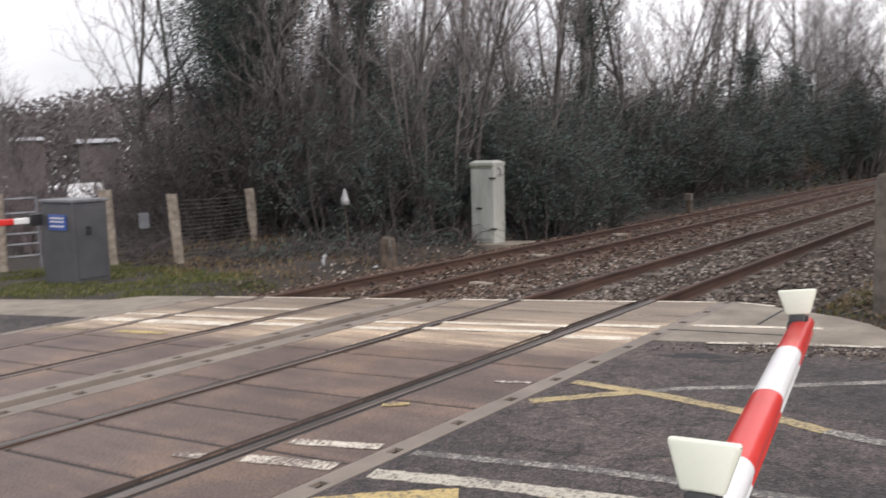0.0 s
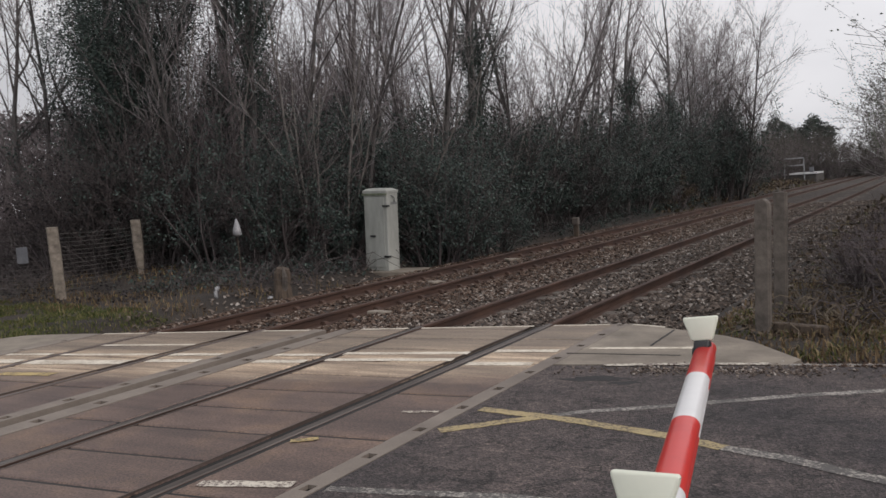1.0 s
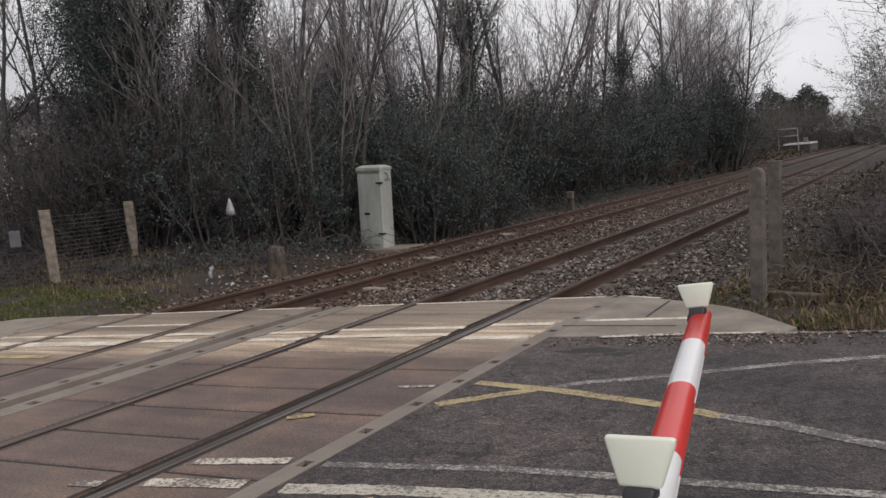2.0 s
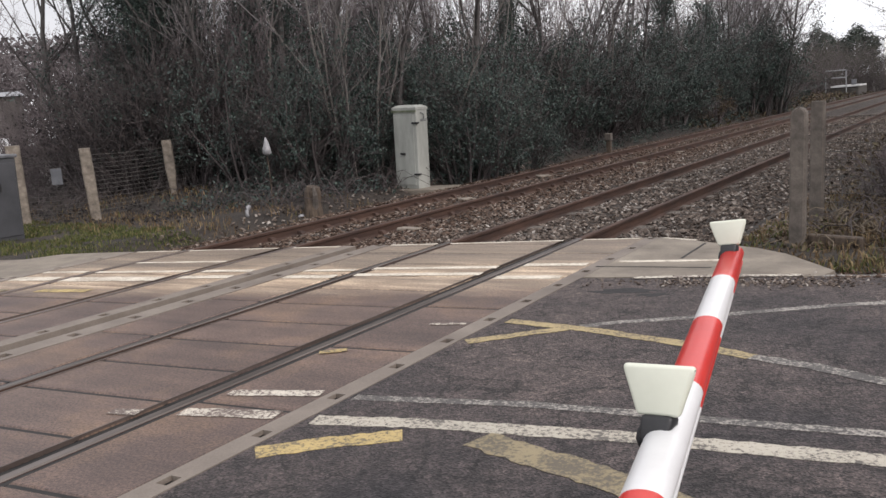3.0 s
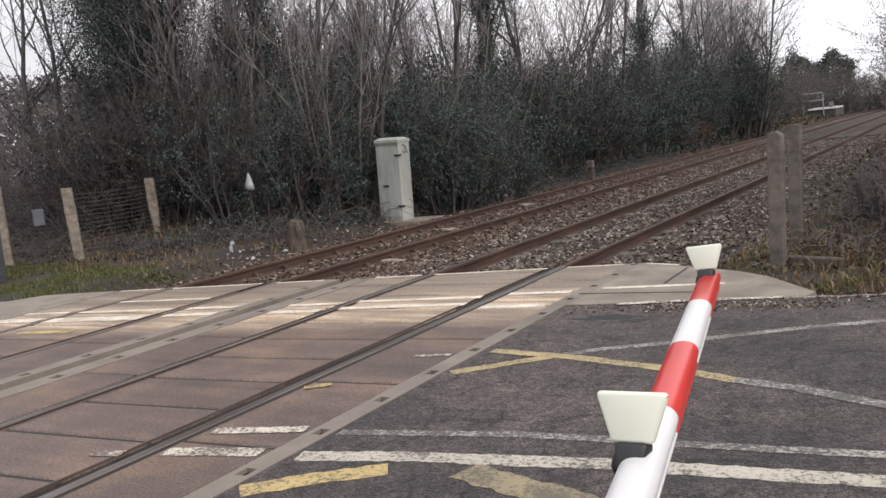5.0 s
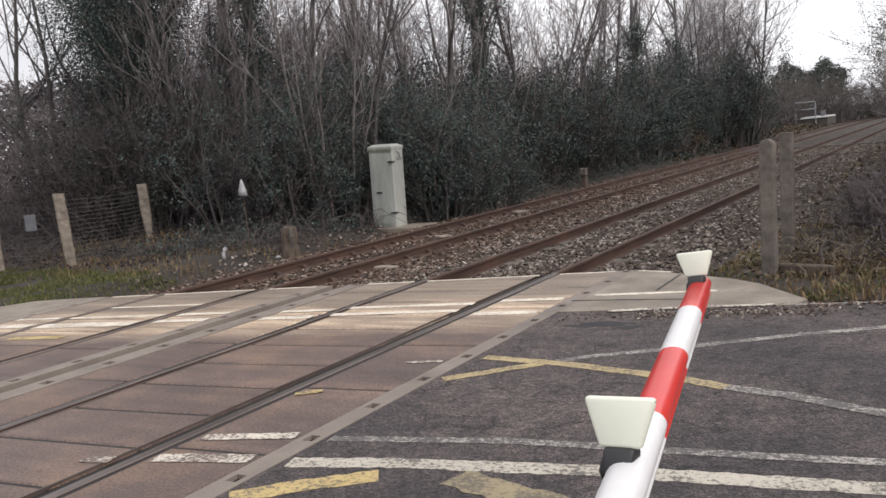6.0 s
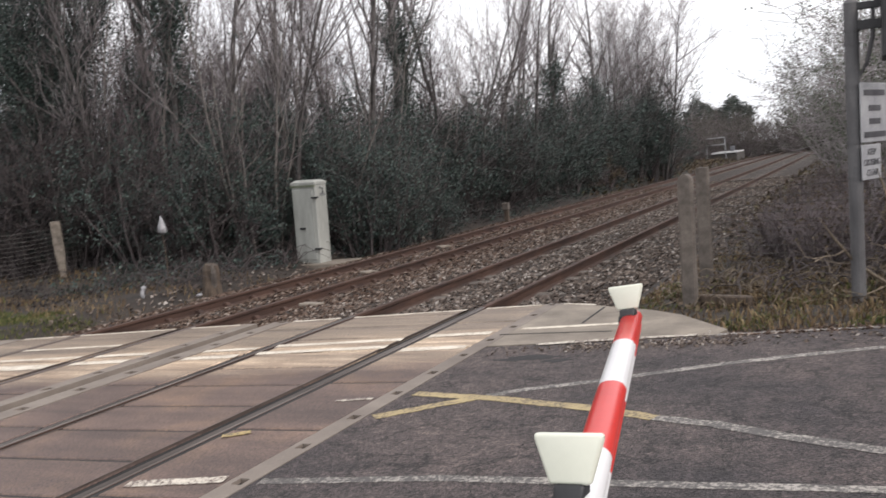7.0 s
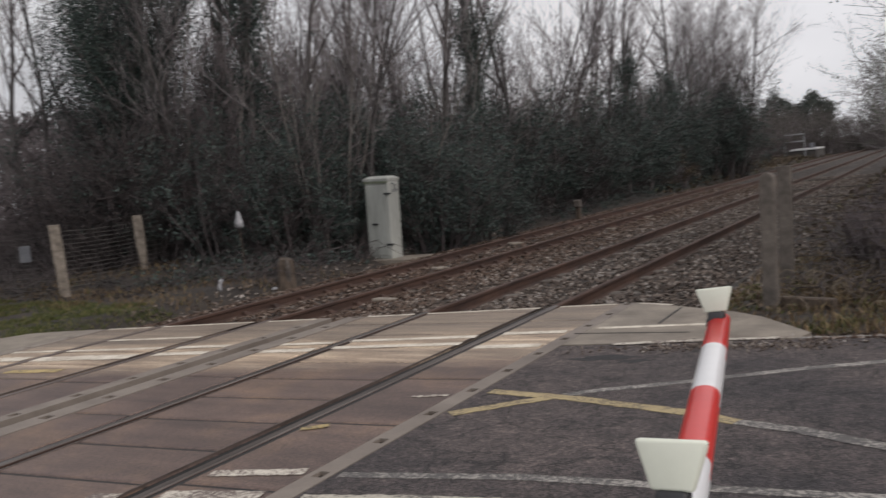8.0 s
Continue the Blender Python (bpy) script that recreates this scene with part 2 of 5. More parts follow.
PALE_BARK = simple("pale_sapling_bark", (0.15, 0.135, 0.125), (0.33, 0.30, 0.275), 3.0, 0.85, 0, 30, 0.5, 0.006, "Object", (4, 4, 0.7), 0.35)
TWIG = simple("bare_twigs", (0.28, 0.255, 0.262), (0.48, 0.44, 0.445), 2.0, 0.9, 0, 20, 0.2, 0.002, "Object", (1, 1, 1), 0.4)
TWIG_BROWN = simple("brown_twigs", (0.13, 0.108, 0.113), (0.26, 0.216, 0.222), 2.0, 0.9, 0, 20, 0.2, 0.002, "Object", (1, 1, 1), 0.35)
DARK_CANE = simple("weathered_canes", (0.055, 0.046, 0.047), (0.145, 0.12, 0.118), 2.0, 0.9, 0, 20, 0.2, 0.002, "Object", (1, 1, 1), 0.35)
DEAD_LEAF = island_tint("dead_leaves", ((0.0, (0.035, 0.026, 0.02)), (0.5, (0.075, 0.055, 0.04)), (0.85, (0.13, 0.10, 0.065)), (1.0, (0.07, 0.075, 0.035))), 0.8)
IVY = island_tint("ivy_leaves", ((0.0, (0.024, 0.035, 0.033)), (0.5, (0.037, 0.056, 0.050)), (0.85, (0.052, 0.078, 0.064)), (1.0, (0.078, 0.102, 0.084))), 0.52, 0.32)
BRAMBLE = island_tint("bramble_leaves", ((0.0, (0.020, 0.018, 0.020)), (0.5, (0.033, 0.030, 0.031)), (0.85, (0.05, 0.043, 0.042)), (1.0, (0.072, 0.06, 0.054))), 0.75)
PRIVET = island_tint("privet_leaves", ((0.0, (0.038, 0.046, 0.032)), (0.5, (0.082, 0.096, 0.064)), (0.85, (0.13, 0.148, 0.105)), (1.0, (0.24, 0.25, 0.20))), 0.55)
# foliage lightened in colour to stand for the haze of distance
CONIFER = island_tint("evergreen_foliage", ((0.0, (0.034, 0.045, 0.041)), (0.6, (0.06, 0.075, 0.064)), (1.0, (0.09, 0.105, 0.085))), 0.7)
DEAD_CANE = simple("dead_canes", (0.10, 0.075, 0.052), (0.24, 0.19, 0.135), 4.0, 0.85, 0, 40, 0.2, 0.002)
RED = simple("red_boom_paint", (0.50, 0.03, 0.026), (0.58, 0.042, 0.034), 6.0, 0.28, 0, 40, 0.03, 0.001, speckle=0.08, level=1.0, gloss=0.3)
WHITE = simple("white_boom_paint", (0.6, 0.6, 0.6), (0.68, 0.68, 0.68), 6.0, 0.28, 0, 40, 0.03, 0.001, speckle=0.06, level=1.0)
LAMP_WHITE = simple("creamy_plastic", (0.62, 0.64, 0.54), (0.69, 0.71, 0.60), 5.0, 0.4, 0, 60, 0.03, 0.001, speckle=0.05, level=1.0)
RUBBER = simple("black_rubber", (0.008, 0.007, 0.007), (0.022, 0.019, 0.018), 5.0, 0.75, 0, 60, 0.3, 0.002, "World")
BLACK = simple("black_plastic", (0.012, 0.012, 0.014), (0.03, 0.03, 0.033), 8.0, 0.5, 0, 60, 0.15, 0.002)
CABINET = simple("grey_green_paint", (0.33, 0.34, 0.31), (0.47, 0.48, 0.44), 2.2, 0.55, 0, 40, 0.12, 0.002, "Object", (2, 2, 0.5), speckle=0.2)
MOSS = simple("mossy_metal", (0.10, 0.13, 0.07), (0.28, 0.30, 0.22), 8.0, 0.8, 0, 60, 0.3, 0.003)
STEEL_GREY = simple("galvanised_grey", (0.13, 0.135, 0.15), (0.22, 0.225, 0.24), 4.0, 0.5, 0.25, 50, 0.1, 0.002)
POLE = simple("dull_pole_paint", (0.085, 0.084, 0.088), (0.16, 0.157, 0.16), 3.0, 0.65, 0.1, 50, 0.15, 0.002, "Object", (2, 2, 0.6))
MACHINE = simple("machine_grey", (0.052, 0.054, 0.06), (0.085, 0.087, 0.095), 2.0, 0.5, 0.0, 50, 0.1, 0.002)
WIRE = simple("fence_wire", (0.09, 0.085, 0.08), (0.2, 0.185, 0.17), 5.0, 0.6, 0.4, 50, 0.1, 0.001)
BLUE = simple("blue_sign_face", (0.02, 0.08, 0.33), (0.03, 0.11, 0.42), 5.0, 0.4)
YELLOW = simple("yellow_sign_face", (0.5, 0.35, 0.03), (0.62, 0.45, 0.04), 5.0, 0.4)
SIGN_WHITE = simple("dirty_white_sign", (0.33, 0.34, 0.36), (0.46, 0.47, 0.48), 5.0, 0.5)
SIGN_BLACK = simple("sign_print", (0.06, 0.06, 0.068), (0.12, 0.12, 0.13), 5.0, 0.5)
RUBBISH = simple("white_rubbish", (0.2, 0.2, 0.21), (0.46, 0.46, 0.47), 8.0, 0.5)
WOOD = simple("rotten_wood", (0.055, 0.04, 0.03), (0.15, 0.11, 0.08), 5.0, 0.9, 0, 40, 0.6, 0.01, "Object", (4, 4, 0.6))
PLATFORM_WALL = simple("platform_brick", (0.06, 0.055, 0.05), (0.12, 0.11, 0.10), 3.0, 0.9)
FAR_WALL = simple("far_render", (0.10, 0.085, 0.08), (0.16, 0.14, 0.13), 1.0, 0.8)
FAR_ROOF = simple("far_roof", (0.3, 0.31, 0.33), (0.45, 0.46, 0.48), 1.0, 0.6)
PAINT_WHITE = worn_paint("worn_white_line", (0.52, 0.49, 0.42), (0.12, 0.11, 0.10), 0.92)
PAINT_FADED = worn_paint("faded_white_line", (0.40, 0.38, 0.35), (0.085, 0.08, 0.078), 0.985)
PAINT_YELLOW = worn_paint("worn_yellow_line", (0.56, 0.43, 0.19), (0.16, 0.135, 0.09), 0.91)
PAINT_SPLOTCH = worn_paint("splotchy_white_paint", (0.66, 0.62, 0.54), (0.14, 0.108, 0.097), 0.945)
PAINT_PALE_YELLOW = worn_paint("pale_yellow_line", (0.44, 0.355, 0.19), (0.14, 0.115, 0.08), 0.92)
PAINT_DULL = worn_paint("dull_yellow_line", (0.31, 0.26, 0.16), (0.13, 0.112, 0.085), 0.94)
PAINT_CREAM = worn_paint("chalky_white_line", (0.80, 0.75, 0.65), (0.40, 0.345, 0.28), 0.91)


# ---- building helpers ----
class Geo:
    """Vertices and faces gathered for one mesh."""

    def __init__(self):
        self.v, self.f = [], []

    def add(self, verts, faces):
        o = len(self.v)
        self.v += [tuple(p) for p in verts]
        self.f += [tuple(i + o for i in q) for q in faces]
        return self

    def box(self, lo, hi, m=None):
        (a, b, c), (d, e, g) = lo, hi
        p = [Vector(q) for q in ((a, b, c), (d, b, c), (d, e, c), (a, e, c), (a, b, g), (d, b, g), (d, e, g), (a, e, g))]
        if m:
            p = [m @ q for q in p]
        return self.add(p, [(0, 3, 2, 1), (4, 5, 6, 7), (0, 1, 5, 4), (1, 2, 6, 5), (2, 3, 7, 6), (3, 0, 4, 7)])

    def tube(self, pts, radii, sides=5, cap=True):
        pts = [Vector(p) for p in pts]
        rings = []
        for i, p in enumerate(pts):
            d = (pts[min(i + 1, len(pts) - 1)] - pts[max(i - 1, 0)]).normalized()
            a = d.cross(Vector((0.3, 0.5, 1)) if abs(d.z) < 0.9 else Vector((1, 0.2, 0))).normalized()
            b = d.cross(a)
            r = radii[i] if isinstance(radii, (list, tuple)) else radii
            rings.append([p + (a * math.cos(k * math.tau / sides) + b * math.sin(k * math.tau / sides)) * r for k in range(sides)])
        o = len(self.v)
        self.v += [tuple(q) for ring in rings for q in ring]
        for i in range(len(pts) - 1):
            for k in range(sides):
                j = (k + 1) % sides
                self.f.append((o + i * sides + k, o + i * sides + j, o + (i + 1) * sides + j, o + (i + 1) * sides + k))
        if cap:
            self.f.append(tuple(o + k for k in reversed(range(sides))))
            self.f.append(tuple(o + (len(pts) - 1) * sides + k for k in range(sides)))
        return self

    def prism(self, outline, z0, z1):
        """An upright slab over a plan outline, counter-clockwise."""
        n = len(outline)
        verts = [(x, y, z0) for x, y in outline] + [(x, y, z1) for x, y in outline]
        return self.add(verts, [tuple(reversed(range(n))), tuple(range(n, 2 * n))] + [(i, (i + 1) % n, n + (i + 1) % n, n + i) for i in range(n)])

    def mesh(self, name, mat, smooth=False):
        me = bpy.data.meshes.new(name)
        me.from_pydata(self.v, [], self.f)
        me.materials.append(mat)
        if smooth:
            me.polygons.foreach_set("use_smooth", [True] * len(me.polygons))
        me.update()
        return me


def bevelled(geo, width, segments=2):
    """The same faces with rounded edges."""
    bm = bmesh.new()
    vs = [bm.verts.new(p) for p in geo.v]
    for f in geo.f:
        bm.faces.new([vs[i] for i in f])
    bmesh.ops.recalc_face_normals(bm, faces=bm.faces)
    bmesh.ops.bevel(bm, geom=list(bm.edges), offset=width, segments=segments, affect="EDGES", profile=0.5)
    out = Geo()
    bm.verts.index_update()
    out.v = [tuple(v.co) for v in bm.verts]
    out.f = [tuple(v.index for v in f.verts) for f in bm.faces]
    bm.free()
    return out


def part(name, geo, mat, parent=None, label="", smooth=False):
    ob = new(name, geo if isinstance(geo, bpy.types.Mesh) else geo.mesh(name, mat, smooth))
    ob.parent = parent
    if label:
        ob["label"] = label
    return ob


def thing(name, m, label, category, group="", kind=""):
    ob = new(name)
    ob.empty_display_size = 0.1
    ob.matrix_basis = m
    return tagged(ob, label, category, group, kind)


def leaf_mesh(name, centres, size, mat, seed=0, up=0.3, narrow=0.6):
    """Many folded leaves, one island each, at the centres given."""
    rng = np.random.default_rng(seed)
    c = np.asarray(centres, float)
    k = len(c)
    a = rng.normal(size=(k, 3))
    a /= np.linalg.norm(a, axis=1)[:, None]
    nrm = rng.normal(size=(k, 3)) + (0, 0, up)
    b = np.cross(nrm, a)
    b /= np.linalg.norm(b, axis=1)[:, None] + 1e-9
    nn = np.cross(a, b)
    s = size * rng.uniform(0.6, 1.3, (k, 1))
    v = np.stack([c - a * s * 0.5, c + b * s * narrow * 0.5 + nn * s * 0.12, c + a * s * 0.5, c - b * s * narrow * 0.5 + nn * s * 0.12], 1).reshape(-1, 3)
    i = np.arange(k)[:, None] * 4
    f = np.concatenate([i + [0, 1, 2], i + [0, 2, 3]], 1).reshape(-1, 3)
    me = bpy.data.meshes.new(name)
    me.from_pydata(v.tolist(), [], f.tolist())
    me.materials.append(mat)
    return me


def bevel_slab(x0, x1, y0, y1, z0, z1, c=0.008, skew0=0.0, skew1=0.0):
    """A slab with a chamfered top edge; skew shifts the right-hand end in y."""
    g = Geo()
    lo = [(x0, y0, z0), (x1, y0 + skew0, z0), (x1, y1 + skew1, z0), (x0, y1, z0)]
    md = [(p[0], p[1], z1 - c) for p in lo]
    tp = [(x0 + c, y0 + c, z1), (x1 - c, y0 + skew0 + c, z1), (x1 - c, y1 + skew1 - c, z1), (x0 + c, y1 - c, z1)]
    q = [(0, 1, 5, 4), (1, 2, 6, 5), (2, 3, 7, 6), (3, 0, 4, 7), (4, 5, 9, 8), (5, 6, 10, 9), (6, 7, 11, 10), (7, 4, 8, 11), (8, 9, 10, 11)]
    return g.add(lo + md + tp, q)


def smooth01(a, b, x):
    t = min(1.0, max(0.0, (x - a) / (b - a)))
    return t * t * (3 - 2 * t)


# ---- plan: rails run along y; the road crosses them along ROAD ----
SLOPE = 0.17
LEAN = 2.3  # cant of the crossing against the plumb line, degrees
RAILS = (-3.95, -5.455, -7.485, -8.99)
BEAM_IN = -3.2


def deck_end(x):
    return 9.85 + 0.2 * x


def ground_z(x, y):
    c = y - SLOPE * x
    z = -0.04 + 0.03 * noise.noise((x * 0.7, y * 0.7, 0)) + 0.02 * noise.noise((x * 2.1, y * 2.1, 3))
    road = 1 - smooth01(7.45, 7.85, c) if x > -2.6 else 1 - smooth01(8.6, 9.3, c)
    track = smooth01(-11.2, -10.4, x) * (1 - smooth01(-2.9, -2.1, x))
    verge = smooth01(-1.2, 1.5, x) * smooth01(8.3, 11, c)
    z += 0.12 * verge
    z = z * (1 - track) + -0.34 * track
    z = z * (1 - road) + -0.3 * road
    wood = smooth01(-11.5, -15, x) * smooth01(11.5, 14, y)
    far = smooth01(40, 120, math.hypot(x, y))
    return z + 0.25 * wood + 0.1 * far * noise.noise((x * 0.01, y * 0.01, 7)) - 0.1 * far


def build_ground():
    fine = np.concatenate([-np.geomspace(3000, 31, 16), np.arange(-30, 14, 0.4), np.geomspace(15, 3000, 16)])
    ys = np.concatenate([-np.geomspace(3000, 11, 16), np.arange(-10, 40, 0.4), np.geomspace(41, 3000, 20)])
    g = Geo()
    g.v = [(float(x), float(y), ground_z(float(x), float(y))) for y in ys for x in fine]
    w = len(fine)
    g.f = [(j * w + i, j * w + i + 1, (j + 1) * w + i + 1, (j + 1) * w + i) for j in range(len(ys) - 1) for i in range(w - 1)]
    tagged(part("ground", g, SOIL, None, "", True), "dark winter soil and leaf litter beside the railway", "ground", kind="structure")


build_ground()


def build_road():
    a = Geo()
    # the near approach, cut along the edge beam and the verge
    a.prism([(-3.045, -40), (80, -40), (80, 7.57 + SLOPE * 80), (-3.045, 7.57 - SLOPE * 3.045)], -0.28, 0.0)
    tagged(part("road", a, ASPHALT), "dark cracked asphalt road up to the crossing", "road", kind="structure")
    b = Geo()
    b.prism([(-9.93, -40), (-9.93, 6.1), (-80, 6.1 - SLOPE * 70), (-80, -40)], -0.28, -0.002)
    tagged(part("road", b, ASPHALT), "dark asphalt road beyond the railway", "road", kind="structure")
    c = Geo()
    c.prism([(-9.93, 6.11), (-9.93, deck_end(-9.93)), (-10.6, 7.72), (-10.95, 7.6), (-11.2, 7.2), (-12.2, 6.95), (-14, 6.5), (-80, 6.5 - SLOPE * 66), (-80, 6.12 - SLOPE * 70)], -0.28, 0.0)
    tagged(part("pavement", c, CONCRETE), "pale worn concrete footway beyond the railway", "pavement", kind="structure")
    d = Geo()
    d.prism([(-3.04, 7.06), (-1.16, 7.385), (-1.1, 7.6), (-1.28, 7.86), (-1.6, 8.32), (-1.91, 8.6), (-2.34, 8.85), (-2.83, 9.13), (-3.04, 9.22)], -0.28, 0.006)
    tagged(part("pavement", d, CONCRETE), "pale concrete apron with a rounded corner beside the crossing", "pavement", kind="structure")


build_road()


# ---- railway tracks ----
def rail_profile(cx):
    return [(cx - 0.07, -0.159), (cx + 0.07, -0.159), (cx + 0.07, -0.148), (cx + 0.012, -0.125), (cx + 0.009, -0.045), (cx + 0.035, -0.036),
            (cx + 0.036, -0.008), (cx + 0.026, 0.0), (cx - 0.026, 0.0), (cx - 0.036, -0.008), (cx - 0.035, -0.036), (cx - 0.009, -0.045), (cx - 0.012, -0.125), (cx - 0.07, -0.148)]


def build_track(cx, label, shine, seed, chairs):
    track = thing("railway_track", pose(cx, 0, 0), label, "railway track", "railway tracks")
    rng = random.Random(seed)
    prof = rail_profile(0)
    k = len(prof)
    for side in (-0.7525, 0.7525):
        g = Geo()
        end = deck_end(cx + side) + 0.1
        g.v = [(side + x, y, z) for y in (-12.0, end, 40.0, 220.0) for x, z in prof]
        for j in range(3):
            g.f += [(j * k + i, j * k + (i + 1) % k, (j + 1) * k + (i + 1) % k, (j + 1) * k + i) for i in range(k)]
        me = g.mesh("rail", RUST)
        me.materials.append(shine)
        for p in me.polygons:
            if p.center.z > -0.006 and p.center.y < end:
                p.material_index = 1
        part("rail", me, RUST, track, "rusty rail, worn bright where it runs through the crossing")
    sl = bevel_slab(-1.25, 1.25, -0.125, 0.125, -0.30, -0.142, 0.01).mesh("sleeper", SLEEPER)
    for i in range(110):
        ob = part("sleeper", sl, SLEEPER, track)
        ob.matrix_basis = pose(rng.uniform(-0.03, 0.03), 9.6 + i * 0.65 + rng.uniform(-0.03, 0.03), rng.uniform(-0.012, 0.008), 0, 0, rng.uniform(-1, 1))
    # cast chairs that hold the rails
    chair = Geo()
    chair.add([(-0.15, -0.06, -0.16), (0.15, -0.06, -0.16), (0.15, 0.06, -0.16), (-0.15, 0.06, -0.16), (-0.07, -0.04, -0.09), (0.07, -0.04, -0.09), (0.07, 0.04, -0.09), (-0.07, 0.04, -0.09)],
              [(0, 1, 5, 4), (1, 2, 6, 5), (2, 3, 7, 6), (3, 0, 4, 7), (4, 5, 6, 7)])
    me = chair.mesh("rail_chair", RUST)
    for i in range(chairs):
        for side in (-0.7525, 0.7525):
            part("rail_chair", me, RUST, track).matrix_basis = pose(side, 9.6 + i * 0.65 + rng.uniform(-0.02, 0.02), 0)


build_track((RAILS[0] + RAILS[1]) / 2, "near railway track with polished rails on grey ballast", SHINE, 1, 0)
build_track((RAILS[2] + RAILS[3]) / 2, "far railway track with brown rusty rails", SHINE_FAR, 2, 26)


def ballast_z(x, y):
    z = -0.135 + 0.025 * noise.noise((x * 1.7, y * 1.7, 5)) + 0.015 * noise.noise((x * 6, y * 6, 9))
    mid = math.exp(-((x + 6.47) / 0.55) ** 2)
    z += 0.05 * mid
    for r in RAILS:
        z -= 0.035 * math.exp(-((x - r) / 0.22) ** 2)
    return z - 0.2 * smooth01(-3.0, -2.2, x) - 0.12 * (1 - smooth01(-10.6, -9.9, x))


def build_ballast():
    xs = np.arange(-10.7, -2.0, 0.15)
    ys = np.concatenate([np.arange(7.6, 40, 0.2), np.geomspace(40.5, 220, 40)])
    g = Geo()
    g.v = [(float(x), max(float(y), deck_end(float(x)) - 0.05), ballast_z(float(x), float(y))) for y in ys for x in xs]
    w = len(xs)
    g.f = [(j * w + i, j * w + i + 1, (j + 1) * w + i + 1, (j + 1) * w + i) for j in range(len(ys) - 1) for i in range(w - 1)]
    tagged(part("ballast", g, BALLAST, None, "", True), "bed of brown and grey track ballast", "ballast", kind="structure")
    for name, mat, seed, label in (("ballast_stones", STONES_BROWN, 3, "rust-brown loose ballast stones around the far track"),
                                   ("ballast_stones", STONES_GREY, 4, "grey and whitish loose ballast stones around the near track")):
        rng = np.random.default_rng(seed)
        k = 27000
        y = 7.7 + 34 * rng.random(k) ** 1.5
        x = rng.uniform(-10.5, -6.0, k) if seed == 3 else rng.uniform(-6.5, -1.85, k)
        ok = y > 9.85 + 0.2 * x + 0.03
        for r in RAILS:
            ok &= np.abs(x - r) > 0.075
        x, y = x[ok], y[ok]
        stones(name, mat, x, y, [max(ballast_z(p, q), ground_z(p, q) if p > -2.3 else -9) + 0.012 for p, q in zip(x, y)], 0.013, 0.034, label, "ballast stones", seed)


def stones(name, mat, x, y, z, small, large, label, category, seed):
    """Loose angular stones, one island each."""
    base = np.array([(1, 0, 0), (-1, 0, 0), (0, 1, 0), (0, -1, 0), (0, 0, 1), (0, 0, -1)], float)
    tri = np.array([(0, 2, 4), (2, 1, 4), (1, 3, 4), (3, 0, 4), (2, 0, 5), (1, 2, 5), (3, 1, 5), (0, 3, 5)])
    rng = np.random.default_rng(seed + 100)
    k = len(x)
    s = rng.uniform(small, large, (k, 1, 1)) * rng.uniform(0.6, 1.3, (k, 6, 1))
    ang = rng.uniform(0, math.tau, k)
    tilt = rng.uniform(-0.7, 0.7, (k, 2))
    p = base[None] * s * np.array([1.3, 1.0, 0.7])
    ca, sa = np.cos(ang)[:, None], np.sin(ang)[:, None]
    p = np.stack([p[..., 0] * ca - p[..., 1] * sa, p[..., 0] * sa + p[..., 1] * ca, p[..., 2] + p[..., 0] * tilt[:, :1] + p[..., 1] * tilt[:, 1:]], -1)
    p += np.stack([x, y, z], -1)[:, None]
    me = bpy.data.meshes.new(name)
    me.from_pydata(p.reshape(-1, 3).tolist(), [], (tri[None] + np.arange(k)[:, None, None] * 6).reshape(-1, 3).tolist())
    me.materials.append(mat)
    tagged(new(name, me), label, category, kind="stuff")


build_ballast()


# ---- trees ----
def grow(wood, twig, tips, p, d, length, r, level, rng, spread, lift, kids):
    """One branch and, by recursion, all that grows from it."""
    steps = (8, 5, 3, 1)[min(level, 3)]
    pts, rad = [Vector(p)], [r]
    d = Vector(d).normalized()
    for i in range(steps):
        wob = (0.12, 0.2, 0.25, 0.3)[min(level, 3)]
        d = (d + Vector((rng.uniform(-wob, wob), rng.uniform(-wob, wob), rng.uniform(-wob, wob) + lift * (0.10 if level else 0.03)))).normalized()
        pts.append(pts[-1] + d * length / steps)
        rad.append(max(0.005, r * (1 - 0.85 * (i + 1) / steps)))
    (wood if level < 2 else twig).tube(pts, rad, (7, 5, 3, 3)[min(level, 3)], level == 0)
    if level >= 2:
        tips.append(pts[-1])
    if level >= len(kids):
        return
    for j in range(kids[level]):
        u = rng.uniform(0.3 if level == 0 else 0.15, 0.98)
        i = min(int(u * steps), steps - 1)
        q = pts[i].lerp(pts[i + 1], u * steps - i)
        axis = (pts[i + 1] - pts[i]).normalized()
        side = Vector((rng.uniform(-1, 1), rng.uniform(-1, 1), rng.uniform(-0.6, 0.8)))
        side = (side - axis * side.dot(axis)).normalized()
        a = spread * rng.uniform(0.6, 1.3)
        grow(wood, twig, tips, q, axis * math.cos(a) + side * math.sin(a), length * rng.uniform(0.28, 0.52) * (1.1 - 0.5 * u if level == 0 else 1), rad[i] * rng.uniform(0.35, 0.6), level + 1, rng, spread, lift, kids)


